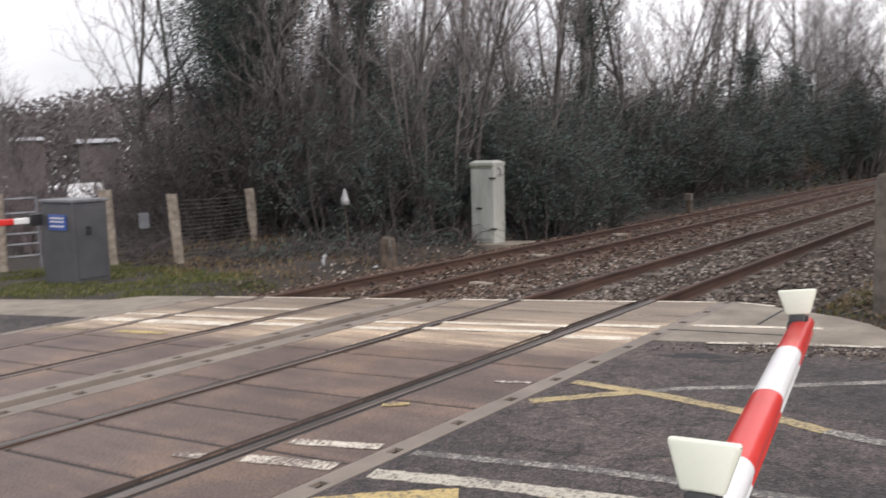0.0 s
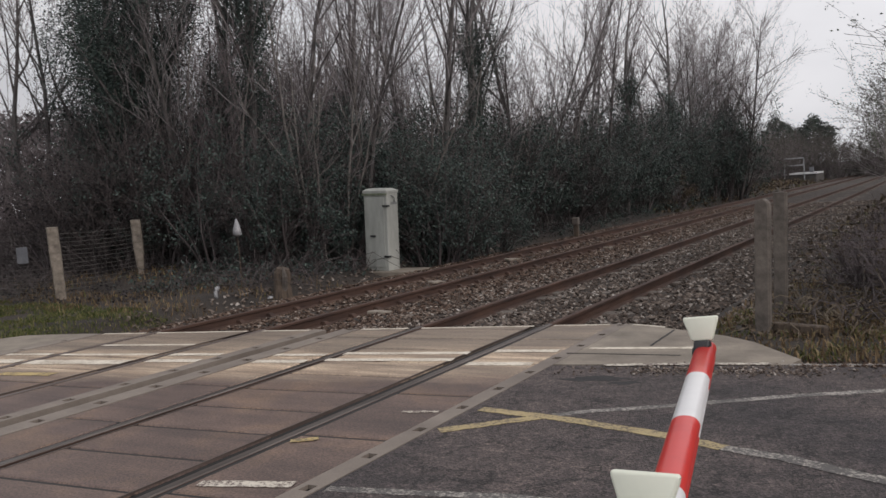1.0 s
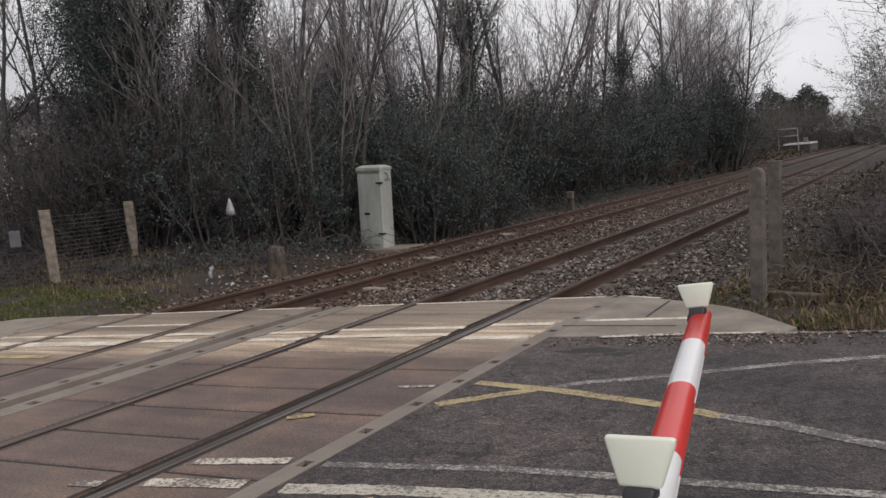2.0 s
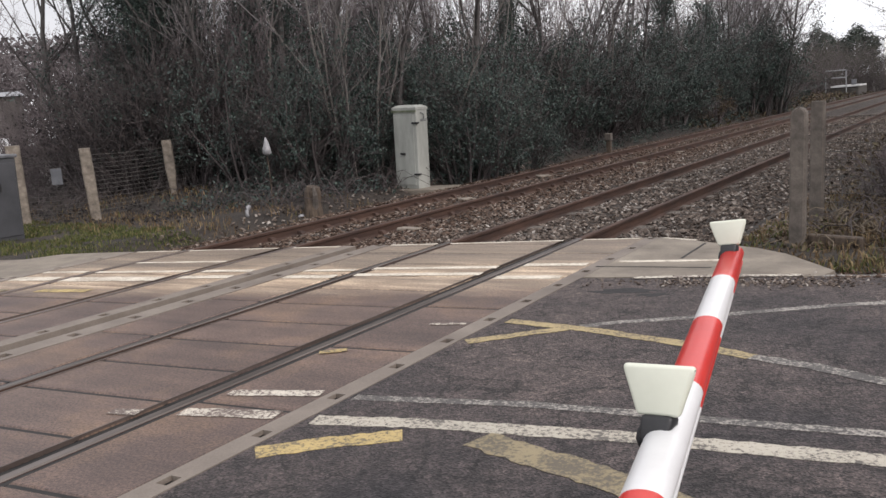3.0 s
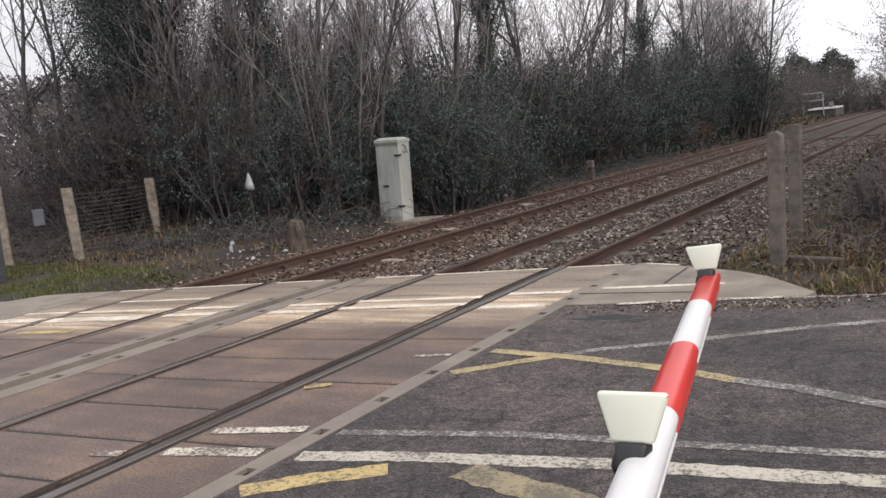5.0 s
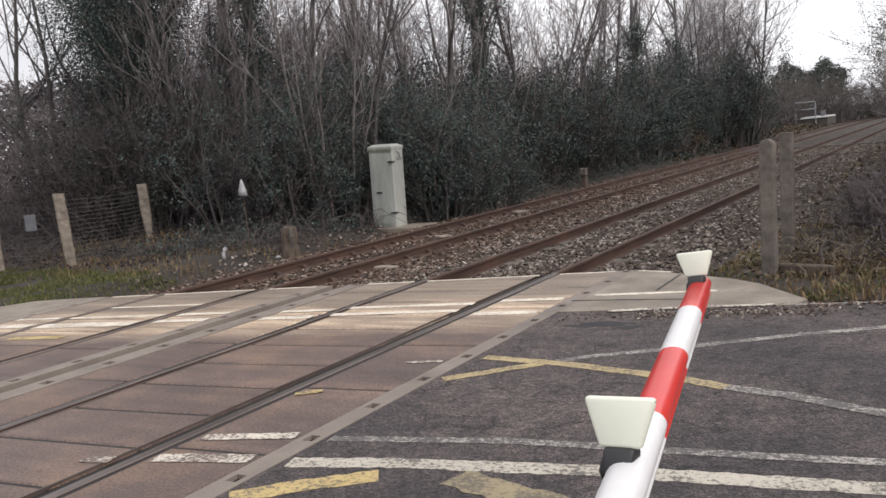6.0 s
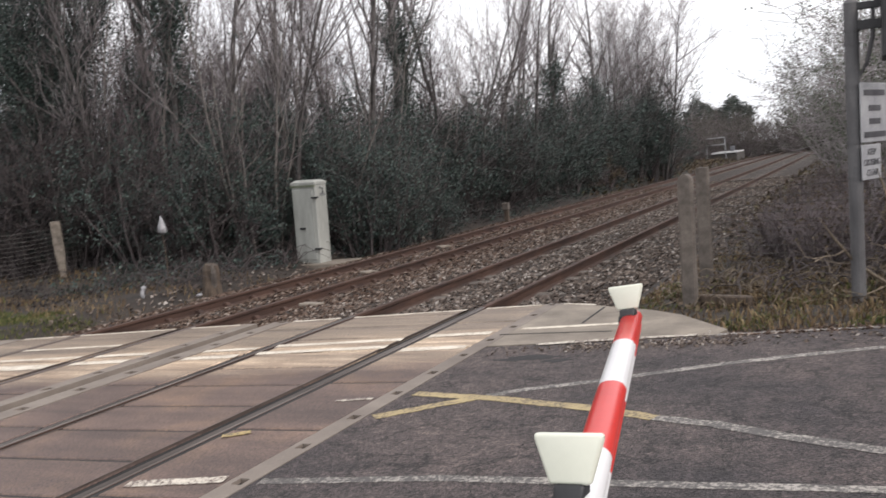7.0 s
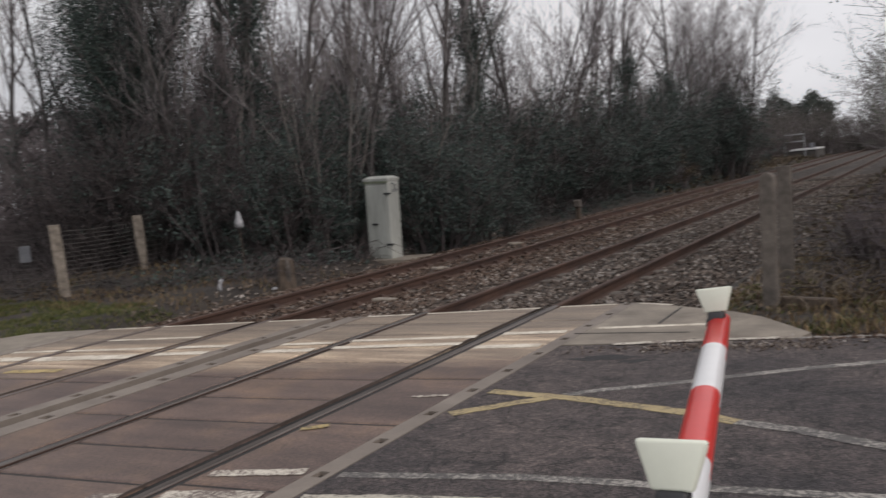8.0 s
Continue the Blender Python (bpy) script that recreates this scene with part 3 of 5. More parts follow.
def bare_tree(seed, height, kids, label, spread=0.6, lift=1.0, ivy=0, twig_mat=None, radius=0.13, stems=1, ivy_top=0.65, ivy_wide=1.0, bark=None):
    rng = random.Random(seed)
    tree = thing("tree", pose(0, 0, 0), label, "tree", "bare trees of the wood")
    wood, twig, tips, spots = Geo(), Geo(), [], []
    for s in range(stems):
        lean = Vector((rng.uniform(-0.12, 0.12), rng.uniform(-0.12, 0.12), 1)) if stems == 1 else Vector((rng.uniform(-0.3, 0.3), rng.uniform(-0.3, 0.3), 1))
        at = Vector((rng.uniform(-0.3, 0.3), rng.uniform(-0.3, 0.3), -0.2)) * (0 if stems == 1 else 1) + Vector((0, 0, -0.2))
        grow(wood, twig, tips, at, lean, height * rng.uniform(0.8, 1.05), radius * rng.uniform(0.7, 1.1), 0, rng, spread, lift, kids)
    part("trunk", wood, bark or BARK, tree, smooth=True)
    part("crown", twig, twig_mat or TWIG, tree, "fine bare winter twigs")
    if ivy:
        verts = clumped([v for v in wood.v if v[2] < height * ivy_top], 0.9, -0.3 if ivy_wide > 2 else -0.12, seed)
        r2 = np.random.default_rng(seed)
        # keep to the thicker wood near the stem, denser low down
        near = verts[np.hypot(verts[:, 0] - verts[:, 2] * 0.0, verts[:, 1]) < 1.3 * (1 + 0.45 * (ivy_wide - 1))]
        pick = near[r2.integers(0, len(near), ivy)]
        w = 0.13 + 0.30 * ivy_wide ** 0.6 * np.abs(r2.normal(size=(ivy, 1))) * (1 - 0.5 * pick[:, 2:] / height)
        off = r2.normal(size=(ivy, 3))
        off /= np.linalg.norm(off, axis=1)[:, None]
        c = pick + off * w * np.array([1, 1, 1.6]) + np.array([0, 0, 1]) * r2.uniform(-0.5, 0.5, (ivy, 1))
        part("ivy", leaf_mesh("ivy", c, 0.058, IVY, seed), IVY, tree, "dark glossy ivy leaves")
    return tree


def clumped(points, scale, level, seed):
    """Only those points that fall into the leafy clumps."""
    keep = [p for p in points if noise.noise((p[0] * scale, p[1] * scale, p[2] * scale + seed)) > level]
    return np.array(keep if len(keep) > 50 else points)


def shrub(seed, height, width, stems, leaves, leaf_mat, label, name="bush", size=0.09, twig_mat=None, kids=(4, 3)):
    rng = random.Random(seed)
    bush = thing(name, pose(0, 0, 0), label, "bush", "undergrowth bushes")
    g, tips, tw = Geo(), [], Geo()
    for _ in range(stems):
        a, tilt = rng.uniform(0, math.tau), rng.uniform(0.05, 0.75)
        d = Vector((math.cos(a) * tilt, math.sin(a) * tilt, 1))
        grow(g, tw, tips, (math.cos(a) * width * 0.12 * rng.random(), math.sin(a) * width * 0.12 * rng.random(), -0.15), d, height * rng.uniform(0.6, 1.05), 0.03, 1, rng, 0.7, 0.2, (0,) + kids)
    part("wood", g, twig_mat or TWIG_BROWN, bush)
    part("crown", tw, twig_mat or TWIG_BROWN, bush)
    if leaves:
        r2 = np.random.default_rng(seed)
        allv = clumped(tw.v + g.v, 1.5, -0.02, seed)
        pick = allv[r2.integers(0, len(allv), leaves)]
        c = pick + r2.normal(size=(leaves, 3)) * 0.085
        c[:, 2] = np.abs(c[:, 2])
        part("foliage", leaf_mesh("foliage", c, size, leaf_mat, seed), leaf_mat, bush)
    return bush


PLACED = set()


def place(kinds, spots, seed, low=0.85, high=1.15):
    """The first spot of each kind takes the thing itself, later ones a copy."""
    rng = random.Random(seed)
    for k, x, y in spots:
        s = rng.uniform(low, high)
        m = Matrix.Translation((x, y, ground_z(x, y) - 0.03)) @ Matrix.Rotation(radians(LEAN), 4, "Y") @ Matrix.Rotation(rng.uniform(0, math.tau), 4, "Z")
        src = kinds[k]
        if src in PLACED:
            ob = copy_thing(src, m)
        else:
            ob = src
            PLACED.add(src)
        ob.matrix_basis = m @ Matrix.Diagonal((s, s, s * rng.uniform(0.94, 1.08), 1))


def build_wood():
    rng = random.Random(11)
    slim = "slender bare grey tree in the winter wood"
    bare = [bare_tree(20 + i, 10.5, (13, 6, 4), slim, 0.5 + 0.05 * (i % 3), 1.3, radius=0.085 + 0.01 * i) for i in range(4)]
    bare.append(bare_tree(31, 9.0, (14, 7, 4), "bare tree with a spreading crown of twigs", 0.75, 0.9, radius=0.12))
    ivied = [bare_tree(40 + i, 11.5, (12, 6, 4), "bare tree with its trunk wrapped in dark ivy", 0.55, 1.1, 13000, radius=0.15 + 0.02 * i, ivy_top=0.46 + 0.08 * i) for i in range(3)]
    whip = [bare_tree(60 + i, 6.8, (9, 5, 4), "thicket of thin brown bare saplings", 0.5, 1.1, 0, TWIG_BROWN, 0.04, 4) for i in range(2)]
    broad = [bare_tree(150 + i, 11.0, (12, 6, 4), "big tree smothered in a broad dark coat of ivy", 0.7, 0.9, 33000, radius=0.22, ivy_top=0.72, ivy_wide=2.6) for i in range(2)]
    kinds = bare + ivied + whip + broad
    spots = []
    # trunks that stand out along the edge, by bearing west of the track and distance
    for k, az, dist in ((0, 52.9, 26.0), (7, 45.3, 22.8), (5, 43.6, 23.2), (6, 41.0, 22.0), (1, 38.2, 21.0), (0, 36.0, 22.0), (2, 34.2, 21.5), (1, 31.5, 24),
                        (6, 27.9, 26.5), (3, 30.0, 23.5), (1, 24.6, 29), (0, 26.2, 27), (2, 22.6, 31), (2, 21.3, 33), (3, 19.4, 35), (6, 18.0, 38), (1, 16.6, 41), (5, 15.2, 45), (0, 13.6, 49), (4, 11.3, 56)):
        spots.append((k, -dist * math.sin(radians(az)), dist * math.cos(radians(az))))
    for k, az, dist in ((10, 50.2, 23.8), (11, 48.4, 24.5), (11, 51.4, 24.6), (4, 53.8, 26.5), (4, 12.4, 53), (4, 10.9, 55.5), (4, 13.6, 52), (2, 12.0, 57)):
        spots.append((k, -dist * math.sin(radians(az)), dist * math.cos(radians(az))))
    for i in range(18):
        y = 13 + 44 * rng.random()
        x = -13.0 - 12 * rng.random() ** 1.2 - (1.5 if y < 18 else 0)
        if math.degrees(math.atan2(-x, y)) < 53:
            spots.append((rng.choice((0, 1, 2, 3, 3, 2, 4, 0, 6) if y < 22 else (0, 1, 2, 3, 4, 0, 1, 2, 6)), x, y))
    thicket = []
    for i in range(44):
        y = 14 + 44 * rng.random()
        x = -12.2 - 9 * rng.random() - (1.5 if y < 18 else 0)
        if math.degrees(math.atan2(-x, y)) < 53:
            thicket.append((rng.choice((8, 9)), x, y))
    spots = [p for p in spots if math.hypot(p[1], p[2]) > 20.9 or math.degrees(math.atan2(-p[1], p[2])) < 45.2]
    place(kinds, spots, 5)
    thicket = [p for p in thicket if math.hypot(p[1], p[2]) > 20.9 or math.degrees(math.atan2(-p[1], p[2])) < 45.2]
    place(kinds, thicket, 35, 0.55, 0.82)
    # the depth of the wood behind its edge
    place(kinds, [(8 + i % 2, -d * math.sin(radians(a)), d * math.cos(radians(a))) for i, (a, d) in enumerate((rng.uniform(26, 47), rng.uniform(27, 36)) for _ in range(28))], 38, 0.78, 0.96)
    place(kinds, [(10 + i % 2, -d * math.sin(radians(a)), d * math.cos(radians(a))) for i, (a, d) in enumerate(((46.4, 26), (42.4, 25.0), (39.4, 25.5), (35.2, 26), (32.8, 27.5)))], 39, 0.36, 0.48)
    # ivy-smothered clumps at the far end of the wood
    place(kinds, [(10 + i % 2, -d * math.sin(radians(a)), d * math.cos(radians(a))) for i, (a, d) in enumerate(((11.6, 54), (12.6, 52.5), (13.6, 50), (14.8, 47.5), (16.3, 44)))], 36, 0.42, 0.6)
    place(kinds, [(10, -38.5 * math.sin(radians(18.6)), 38.5 * math.cos(radians(18.6))), (11, -34 * math.sin(radians(21.0)), 34 * math.cos(radians(21.0)))], 40, 0.38, 0.44)
    fan = bare_tree(141, 9.6, (18, 9, 6), "dome of fine bare twigs on several stems", 0.72, 0.55, radius=0.1, stems=3)
    place([fan], [(0, -54 * math.sin(radians(a)), 54 * math.cos(radians(a))) for a in (11.4, 13.2)] + [(0, -51 * math.sin(radians(15.0)), 51 * math.cos(radians(15.0)))], 17, 0.98, 1.06)
    stem = [bare_tree(210 + i, 7.6, (6, 4, 3), "thin pale leaning sapling at the edge of the wood", 0.55, 1.0, 0, TWIG, 0.05, 2, bark=PALE_BARK) for i in range(3)]
    place(stem, [(i % 3, -d * math.sin(radians(a)), d * math.cos(radians(a))) for i, (a, d) in enumerate(((37.4, 20.3), (38.6, 20.9), (33.2, 21.9), (31.2, 23.2), (28.6, 25.2), (26.6, 26.8), (25.0, 28.4), (23.2, 30.4), (21.2, 33), (19.2, 36.4), (17.4, 40), (15.0, 46), (43.0, 21.6), (46.2, 22.4), (49.4, 23.0), (35.6, 21.0)))], 41, 0.7, 1.0)
    # undergrowth
    under = [shrub(70 + i, 2.6, 2.2, 13, (4600, 2400, 1500)[i], (IVY, BRAMBLE, BRAMBLE)[i], ("dark bush overgrown with ivy leaves", "tangled brown bramble bush under trees", "brown leafless bramble thicket")[i], size=0.058, twig_mat=DARK_CANE, kids=(5, 4)) for i in range(3)]
    spots = []
    for i in range(105):
        y = 13.5 + 46 * rng.random() ** 1.25
        x = -11.5 - 7.5 * rng.random() ** 1.4 - (2.2 * (1 - smooth01(14, 18.5, y)))
        spots.append((rng.choice((0, 0, 0, 0, 1) if math.degrees(math.atan2(-x, y)) < 41 else (0, 1, 1, 2, 2)), x, y))
    for i in range(20):
        az, dist = rng.uniform(42, 54), rng.uniform(22.0, 26)
        spots.append((rng.choice((0, 1, 1, 2, 2)), -dist * math.sin(radians(az)), dist * math.cos(radians(az))))
    spots = [p for p in spots if math.hypot(p[1], p[2]) > 21.6 or math.degrees(math.atan2(-p[1], p[2])) < 44.5]
    place(under, spots, 6, 0.65, 1.5)
    place(under[:2], [(i % 2, -19.5 - 5 * rng.random(), 18 + 1.8 * i) for i in range(22)], 18, 1.5, 2.2)
    place(under[:2], [(int(i % 4 == 3), -11.75 - 0.9 * rng.random(), 20.0 + 38 * (i / 36) ** 1.1) for i in range(36)], 25, 0.8, 1.45)
    place(under, [(i % 2, -d * math.sin(radians(a)), d * math.cos(radians(a))) for i, (a, d) in enumerate([(39.2 + 0.75 * j, 20.0 + 0.9 * (j % 3) / 2) for j in range(7)] + [(45.2 + 0.9 * j, 21.8 + 0.4 * (j % 2)) for j in range(7)])], 27, 0.75, 1.15)
    place(under[:1], [(0, -d * math.sin(radians(a)), d * math.cos(radians(a))) for a, d in ((30.4, 20.6), (29.0, 21.2), (27.8, 22.0), (26.6, 23.0), (32.0, 21.6))], 37, 0.85, 1.15)
    withered = shrub(171, 1.5, 1.6, 14, 1300, DEAD_LEAF, "withered straw-brown bush at the edge of the cess", size=0.08)
    place([withered], [(0, -11.1, 42.3)], 26, 0.95, 1.05)
    place(under[:1], [(0, -d * math.sin(radians(a)), d * math.cos(radians(a))) for a, d in ((11.2, 55), (12.0, 53), (12.9, 51), (13.8, 49), (14.8, 47), (15.9, 45), (17.2, 42), (18.5, 39), (20.2, 36))], 19, 1.6, 2.1)


build_wood()


def build_right_bank():
    rng = random.Random(4)
    priv = [shrub(90 + i, 4.4, 2.6, 15, 14000, PRIVET, "tall half-evergreen bush with small grey-green leaves", size=0.042, kids=(8, 6), twig_mat=TWIG) for i in range(2)]
    place(priv, [(0, 0.2, 16.5), (1, 1.7, 15.0), (0, 3.2, 14.0), (1, 1.2, 19.5), (0, 0.0, 22.5), (1, 4.5, 13.0), (0, 2.8, 17.5), (1, -0.4, 27.5), (0, 5.8, 15.0), (1, 3.4, 11.6), (0, -0.6, 33), (1, 0.9, 25)], 8, 0.85, 1.15)
    low = [shrub(95 + i, 1.3, 1.5, 16, 420, DEAD_LEAF, "low brown bramble tangle on the bank", size=0.05, kids=(5, 3)) for i in range(2)]
    place(low, [(rng.choice((0, 1)), rng.uniform(-1.0, 4.5), rng.uniform(10.8, 15.5)) for _ in range(30)] + [(1, rng.uniform(-1.6, 0.2), rng.uniform(15, 36)) for _ in range(16)], 9, 0.45, 0.8)
    pale = shrub(181, 1.7, 0.9, 7, 0, BRAMBLE, "pale bare branching stems beside the telephone post", twig_mat=DEAD_CANE, kids=(3, 2))
    place([pale], [(0, 0.42, 9.5), (0, 1.0, 9.9)], 28, 0.9, 1.1)
    tall = bare_tree(99, 8, (12, 6, 4), "dark bare tree behind the signal post", 0.7, 0.9, 1500, radius=0.16)
    tall.matrix_basis = pose(3.6, 16.0, 0)


build_right_bank()


def build_far():
    con = []
    rng = np.random.default_rng(5)
    # evergreens beyond the end of the straight
    for i in range(2):
        t = thing("evergreen_tree", pose(0, 0, 0), "dark rounded evergreen tree in the distance", "tree", "far evergreens")
        part("trunk", Geo().tube([(0, 0, -0.3), (0, 0, 3), (0.1, 0, 6)], [0.3, 0.22, 0.1], 7), BARK, t)
        k = 7000
        d = rng.normal(size=(k, 3))
        d /= np.linalg.norm(d, axis=1)[:, None]
        lob = 1 + 0.22 * np.sin(d[:, :1] * 5 + i) * np.cos(d[:, 1:2] * 4) + 0.1 * np.sin(d[:, 2:] * 7)
        part("crown", leaf_mesh("crown", d * lob * np.array([2.4, 2.4, 2.6]) * rng.uniform(0.65, 1.0, (k, 1)) + [0, 0, 5.0], 0.3, CONIFER, i), CONIFER, t)
        con.append(t)
    place(con, [(0, -18.4, 118), (1, -14.6, 120)], 3, 0.92, 1.02)
    hedge = [shrub(110 + i, 4.6, 4.0, 18, 3600, FAR_BRUSH, "brown bare hedge in the distance", size=0.1, kids=(6, 4)) for i in range(2)]
    spots = [(i % 2, -22 + i * 1.15 + 0.6 * math.sin(i * 2.1), 104 + 5 * math.sin(i * 1.7)) for i in range(22)]
    spots += [(i % 2, -20 + i * 1.3, 111 + 2 * math.sin(i * 2.9)) for i in range(16)]
    place(hedge, spots, 12, 0.9, 1.15)
    spots = [(i % 2, -14.5 + 0.8 * math.sin(i * 3), 62 + i * 4.0) for i in range(10)]
    spots += [(i % 2, -0.4 + 0.9 * math.sin(i * 2.3), 40 + i * 5.0) for i in range(12)]
    spots += [(i % 2, -13.6 - 0.5 * (i % 3), 55 + i * 2.2) for i in range(8)]
    place(hedge, spots, 13, 0.75, 1.1)
    # hedge and trees over the field beyond the far road
    fb = [bare_tree(120, 9, (14, 7, 4), "bare round-headed tree across the field", 0.8, 0.8, 0, TWIG_BROWN, 0.2)]
    place(fb, [(0, -60, 36.8), (0, -75, 40), (0, -66, 31), (0, -92, 55), (0, -80, 50)], 14, 1.0, 1.35)
    scrub = [shrub(130 + i, 3.0, 3.0, 14, 0, BRAMBLE, "leafless brown scrub beyond the fence", size=0.07, kids=(5, 4)) for i in range(2)]
    rng2 = random.Random(31)
    place(scrub, [(i % 2, -d * math.sin(radians(a)), d * math.cos(radians(a))) for i, (a, d) in enumerate((rng2.choice((rng2.uniform(52, 57), rng2.uniform(60.5, 67))), rng2.uniform(24, 34)) for _ in range(26))], 15, 0.6, 1.0)
    place(fb, [(0, -d * math.sin(radians(a)), d * math.cos(radians(a))) for a, d in ((rng2.uniform(50, 69), rng2.uniform(75, 125)) for _ in range(16))], 16, 0.9, 1.35)
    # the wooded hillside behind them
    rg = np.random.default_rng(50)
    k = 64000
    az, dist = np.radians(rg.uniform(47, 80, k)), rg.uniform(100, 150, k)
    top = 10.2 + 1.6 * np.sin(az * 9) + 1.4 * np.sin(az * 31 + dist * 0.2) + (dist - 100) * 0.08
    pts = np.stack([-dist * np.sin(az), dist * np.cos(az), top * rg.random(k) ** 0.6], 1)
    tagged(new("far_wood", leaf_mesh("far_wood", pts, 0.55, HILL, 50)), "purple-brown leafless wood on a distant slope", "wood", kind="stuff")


build_far()


# ---- near the fence: boundary posts and wire ----
def leaning_post(name, w, d, h, lean_x, lean_y, mat, label, at, round_top=False, chip=0.0, yaw=0.0):
    post = thing(name, pose(*at, 0, LEAN, 0) @ pose(0, 0, 0, 0, 0, yaw), label, "post", "railway fence posts")
    g = Geo()
    steps = 7
    rng = random.Random(int(at[1] * 100))
    out = []
    for i in range(steps + 1):
        t = i / steps
        k = 1.0 + rng.uniform(-0.03, 0.03) - chip * (1 - smooth01(0.25, 0.62, t)) * 0.4
        out.append((t * (h + 0.25) - 0.25, k))
    if round_top:
        out[-1] = (h - w * 0.5, 1.0)
        out += [(h - w * 0.5 * (1 - math.sin(a)), math.cos(a)) for a in (0.4, 0.8, 1.15, 1.4)]
    for z, k in out:
        ox, oy = lean_x * max(z, 0), lean_y * max(z, 0)
        hw, hd, c = w / 2 * k, d / 2 * k, min(w, d) * 0.14
        if round_top and k < 1:
            hd = d / 2
        g.v += [(ox + sx, oy + sy, z) for sx, sy in ((-hw + c, -hd), (hw - c, -hd), (hw, -hd + c), (hw, hd - c), (hw - c, hd), (-hw + c, hd), (-hw, hd - c), (-hw, -hd + c))]
    n = len(out)
    for i in range(n - 1):
        g.f += [(i * 8 + k, i * 8 + (k + 1) % 8, (i + 1) * 8 + (k + 1) % 8, (i + 1) * 8 + k) for k in range(8)]
    g.f.append(tuple((n - 1) * 8 + k for k in range(8)))
    part("shaft", g, mat, post)
    return post


POST_A, POST_B, POST_X = (-15.1, 11.35), (-15.35, 13.6), (-16.55, 10.75)
leaning_post("fence_post", 0.21, 0.19, 1.42, -0.06, 0.0, OLD_POST, "leaning pale split concrete fence post with lichen", (*POST_A, -0.05), chip=0.25, yaw=50)
leaning_post("fence_post", 0.21, 0.18, 1.40, -0.05, 0.0, OLD_POST, "pale broken-waisted concrete fence post in brambles", (*POST_B, -0.02), chip=1.1, yaw=50)
leaning_post("fence_post", 0.26, 0.22, 1.58, -0.03, 0.02, OLD_POST, "pale weathered concrete fence post behind the machine cabinet", (*POST_X, -0.05), yaw=55)
GATE_A, GATE_B = (-18.0, 10.05), (-19.5, 7.2)
leaning_post("gate_post", 0.28, 0.26, 1.62, 0, 0, OLD_POST, "thick pale gate post beside the metal gate", (-18.35, 9.35, -0.05), yaw=60)
leaning_post("fence_post", 0.14, 0.14, 1.33, -0.004, 0, POST_CONCRETE, "grey concrete fence post with a rounded top", (-1.62, 8.93, -0.05), True)
leaning_post("fence_post", 0.145, 0.14, 1.36, -0.006, 0, POST_CONCRETE, "grey square-topped concrete straining post", (-1.755, 10.85, -0.08))


def wire_fence(a, b, rows, top, low, label, lean=0.0, seed=0):
    fence = thing("wire_fence", pose(0, 0, 0), label, "fence", "wire fences")
    rng = random.Random(seed)
    a, b = Vector((*a, 0)), Vector((*b, 0))
    d = (b - a).normalized()
    for i in range(rows):
        z = low + (top - low) * i / (rows - 1)
        n = 7
        pts = [a.lerp(b, j / n) + Vector((0, 0, z + ground_z(a.x, a.y) - 0.02 * math.sin(math.pi * j / n) + rng.uniform(-0.006, 0.006))) for j in range(n + 1)]
        part("wire", Geo().tube(pts, 0.0045, 3, False), WIRE, fence)
    k = max(2, int((b - a).length / 0.3))
    for j in range(k + 1):
        p = a.lerp(b, j / k)
        part("stay_wire", Geo().tube([p + Vector((0, 0, low + ground_z(a.x, a.y))), p + Vector((0, 0, top + ground_z(a.x, a.y)))], 0.003, 3, False), WIRE, fence)


wire_fence((-16.6, 10.8), (-15.15, 11.38), 15, 1.3, 0.1, "rusty stock wire stretched between pale posts", seed=1)
wire_fence((-15.15, 11.38), (-15.4, 13.6), 15, 1.28, 0.1, "rusty stock wire in front of the brambles", seed=2)
wire_fence((-15.4, 13.6), (-16.6, 16.5), 12, 1.2, 0.1, "rusty stock wire lost in brambles", seed=3)
wire_fence((-1.79, 10.85), (1.6, 10.5), 12, 1.15, 0.1, "grey wire mesh fence on the grassy bank", seed=4)
wire_fence((1.6, 10.5), (6.0, 10.2), 12, 1.15, 0.1, "grey wire mesh fence through the brambles", seed=5)
notice = thing("notice_plate", pose(-15.78, 11.08, 0.86, 0, 0, 21), "small pale plate hung on the wire fence", "sign")
part("plate", bevelled(Geo().box((-0.12, -0.006, -0.16), (0.12, 0.006, 0.16)), 0.003, 1), STEEL_GREY, notice)


def field_gate():
    a, b = Vector((*GATE_A, 0)), Vector((*GATE_B, 0))
    gate = thing("field_gate", pose(0, 0, 0), "closed grey tubular metal field gate", "gate")
    for z in (0.25, 0.5, 0.72, 0.93, 1.15, 1.45):
        part("rail", Geo().tube([a + Vector((0, 0, z)), b + Vector((0, 0, z))], 0.026, 8), STEEL_GREY, gate)
    for t in (0.0, 0.5, 1.0):
        p = a.lerp(b, t)
        part("upright", Geo().tube([p + Vector((0, 0, -0.04 if t != 0.5 else 0.2)), p + Vector((0, 0, 1.47))], 0.03, 8), STEEL_GREY, gate)


field_gate()


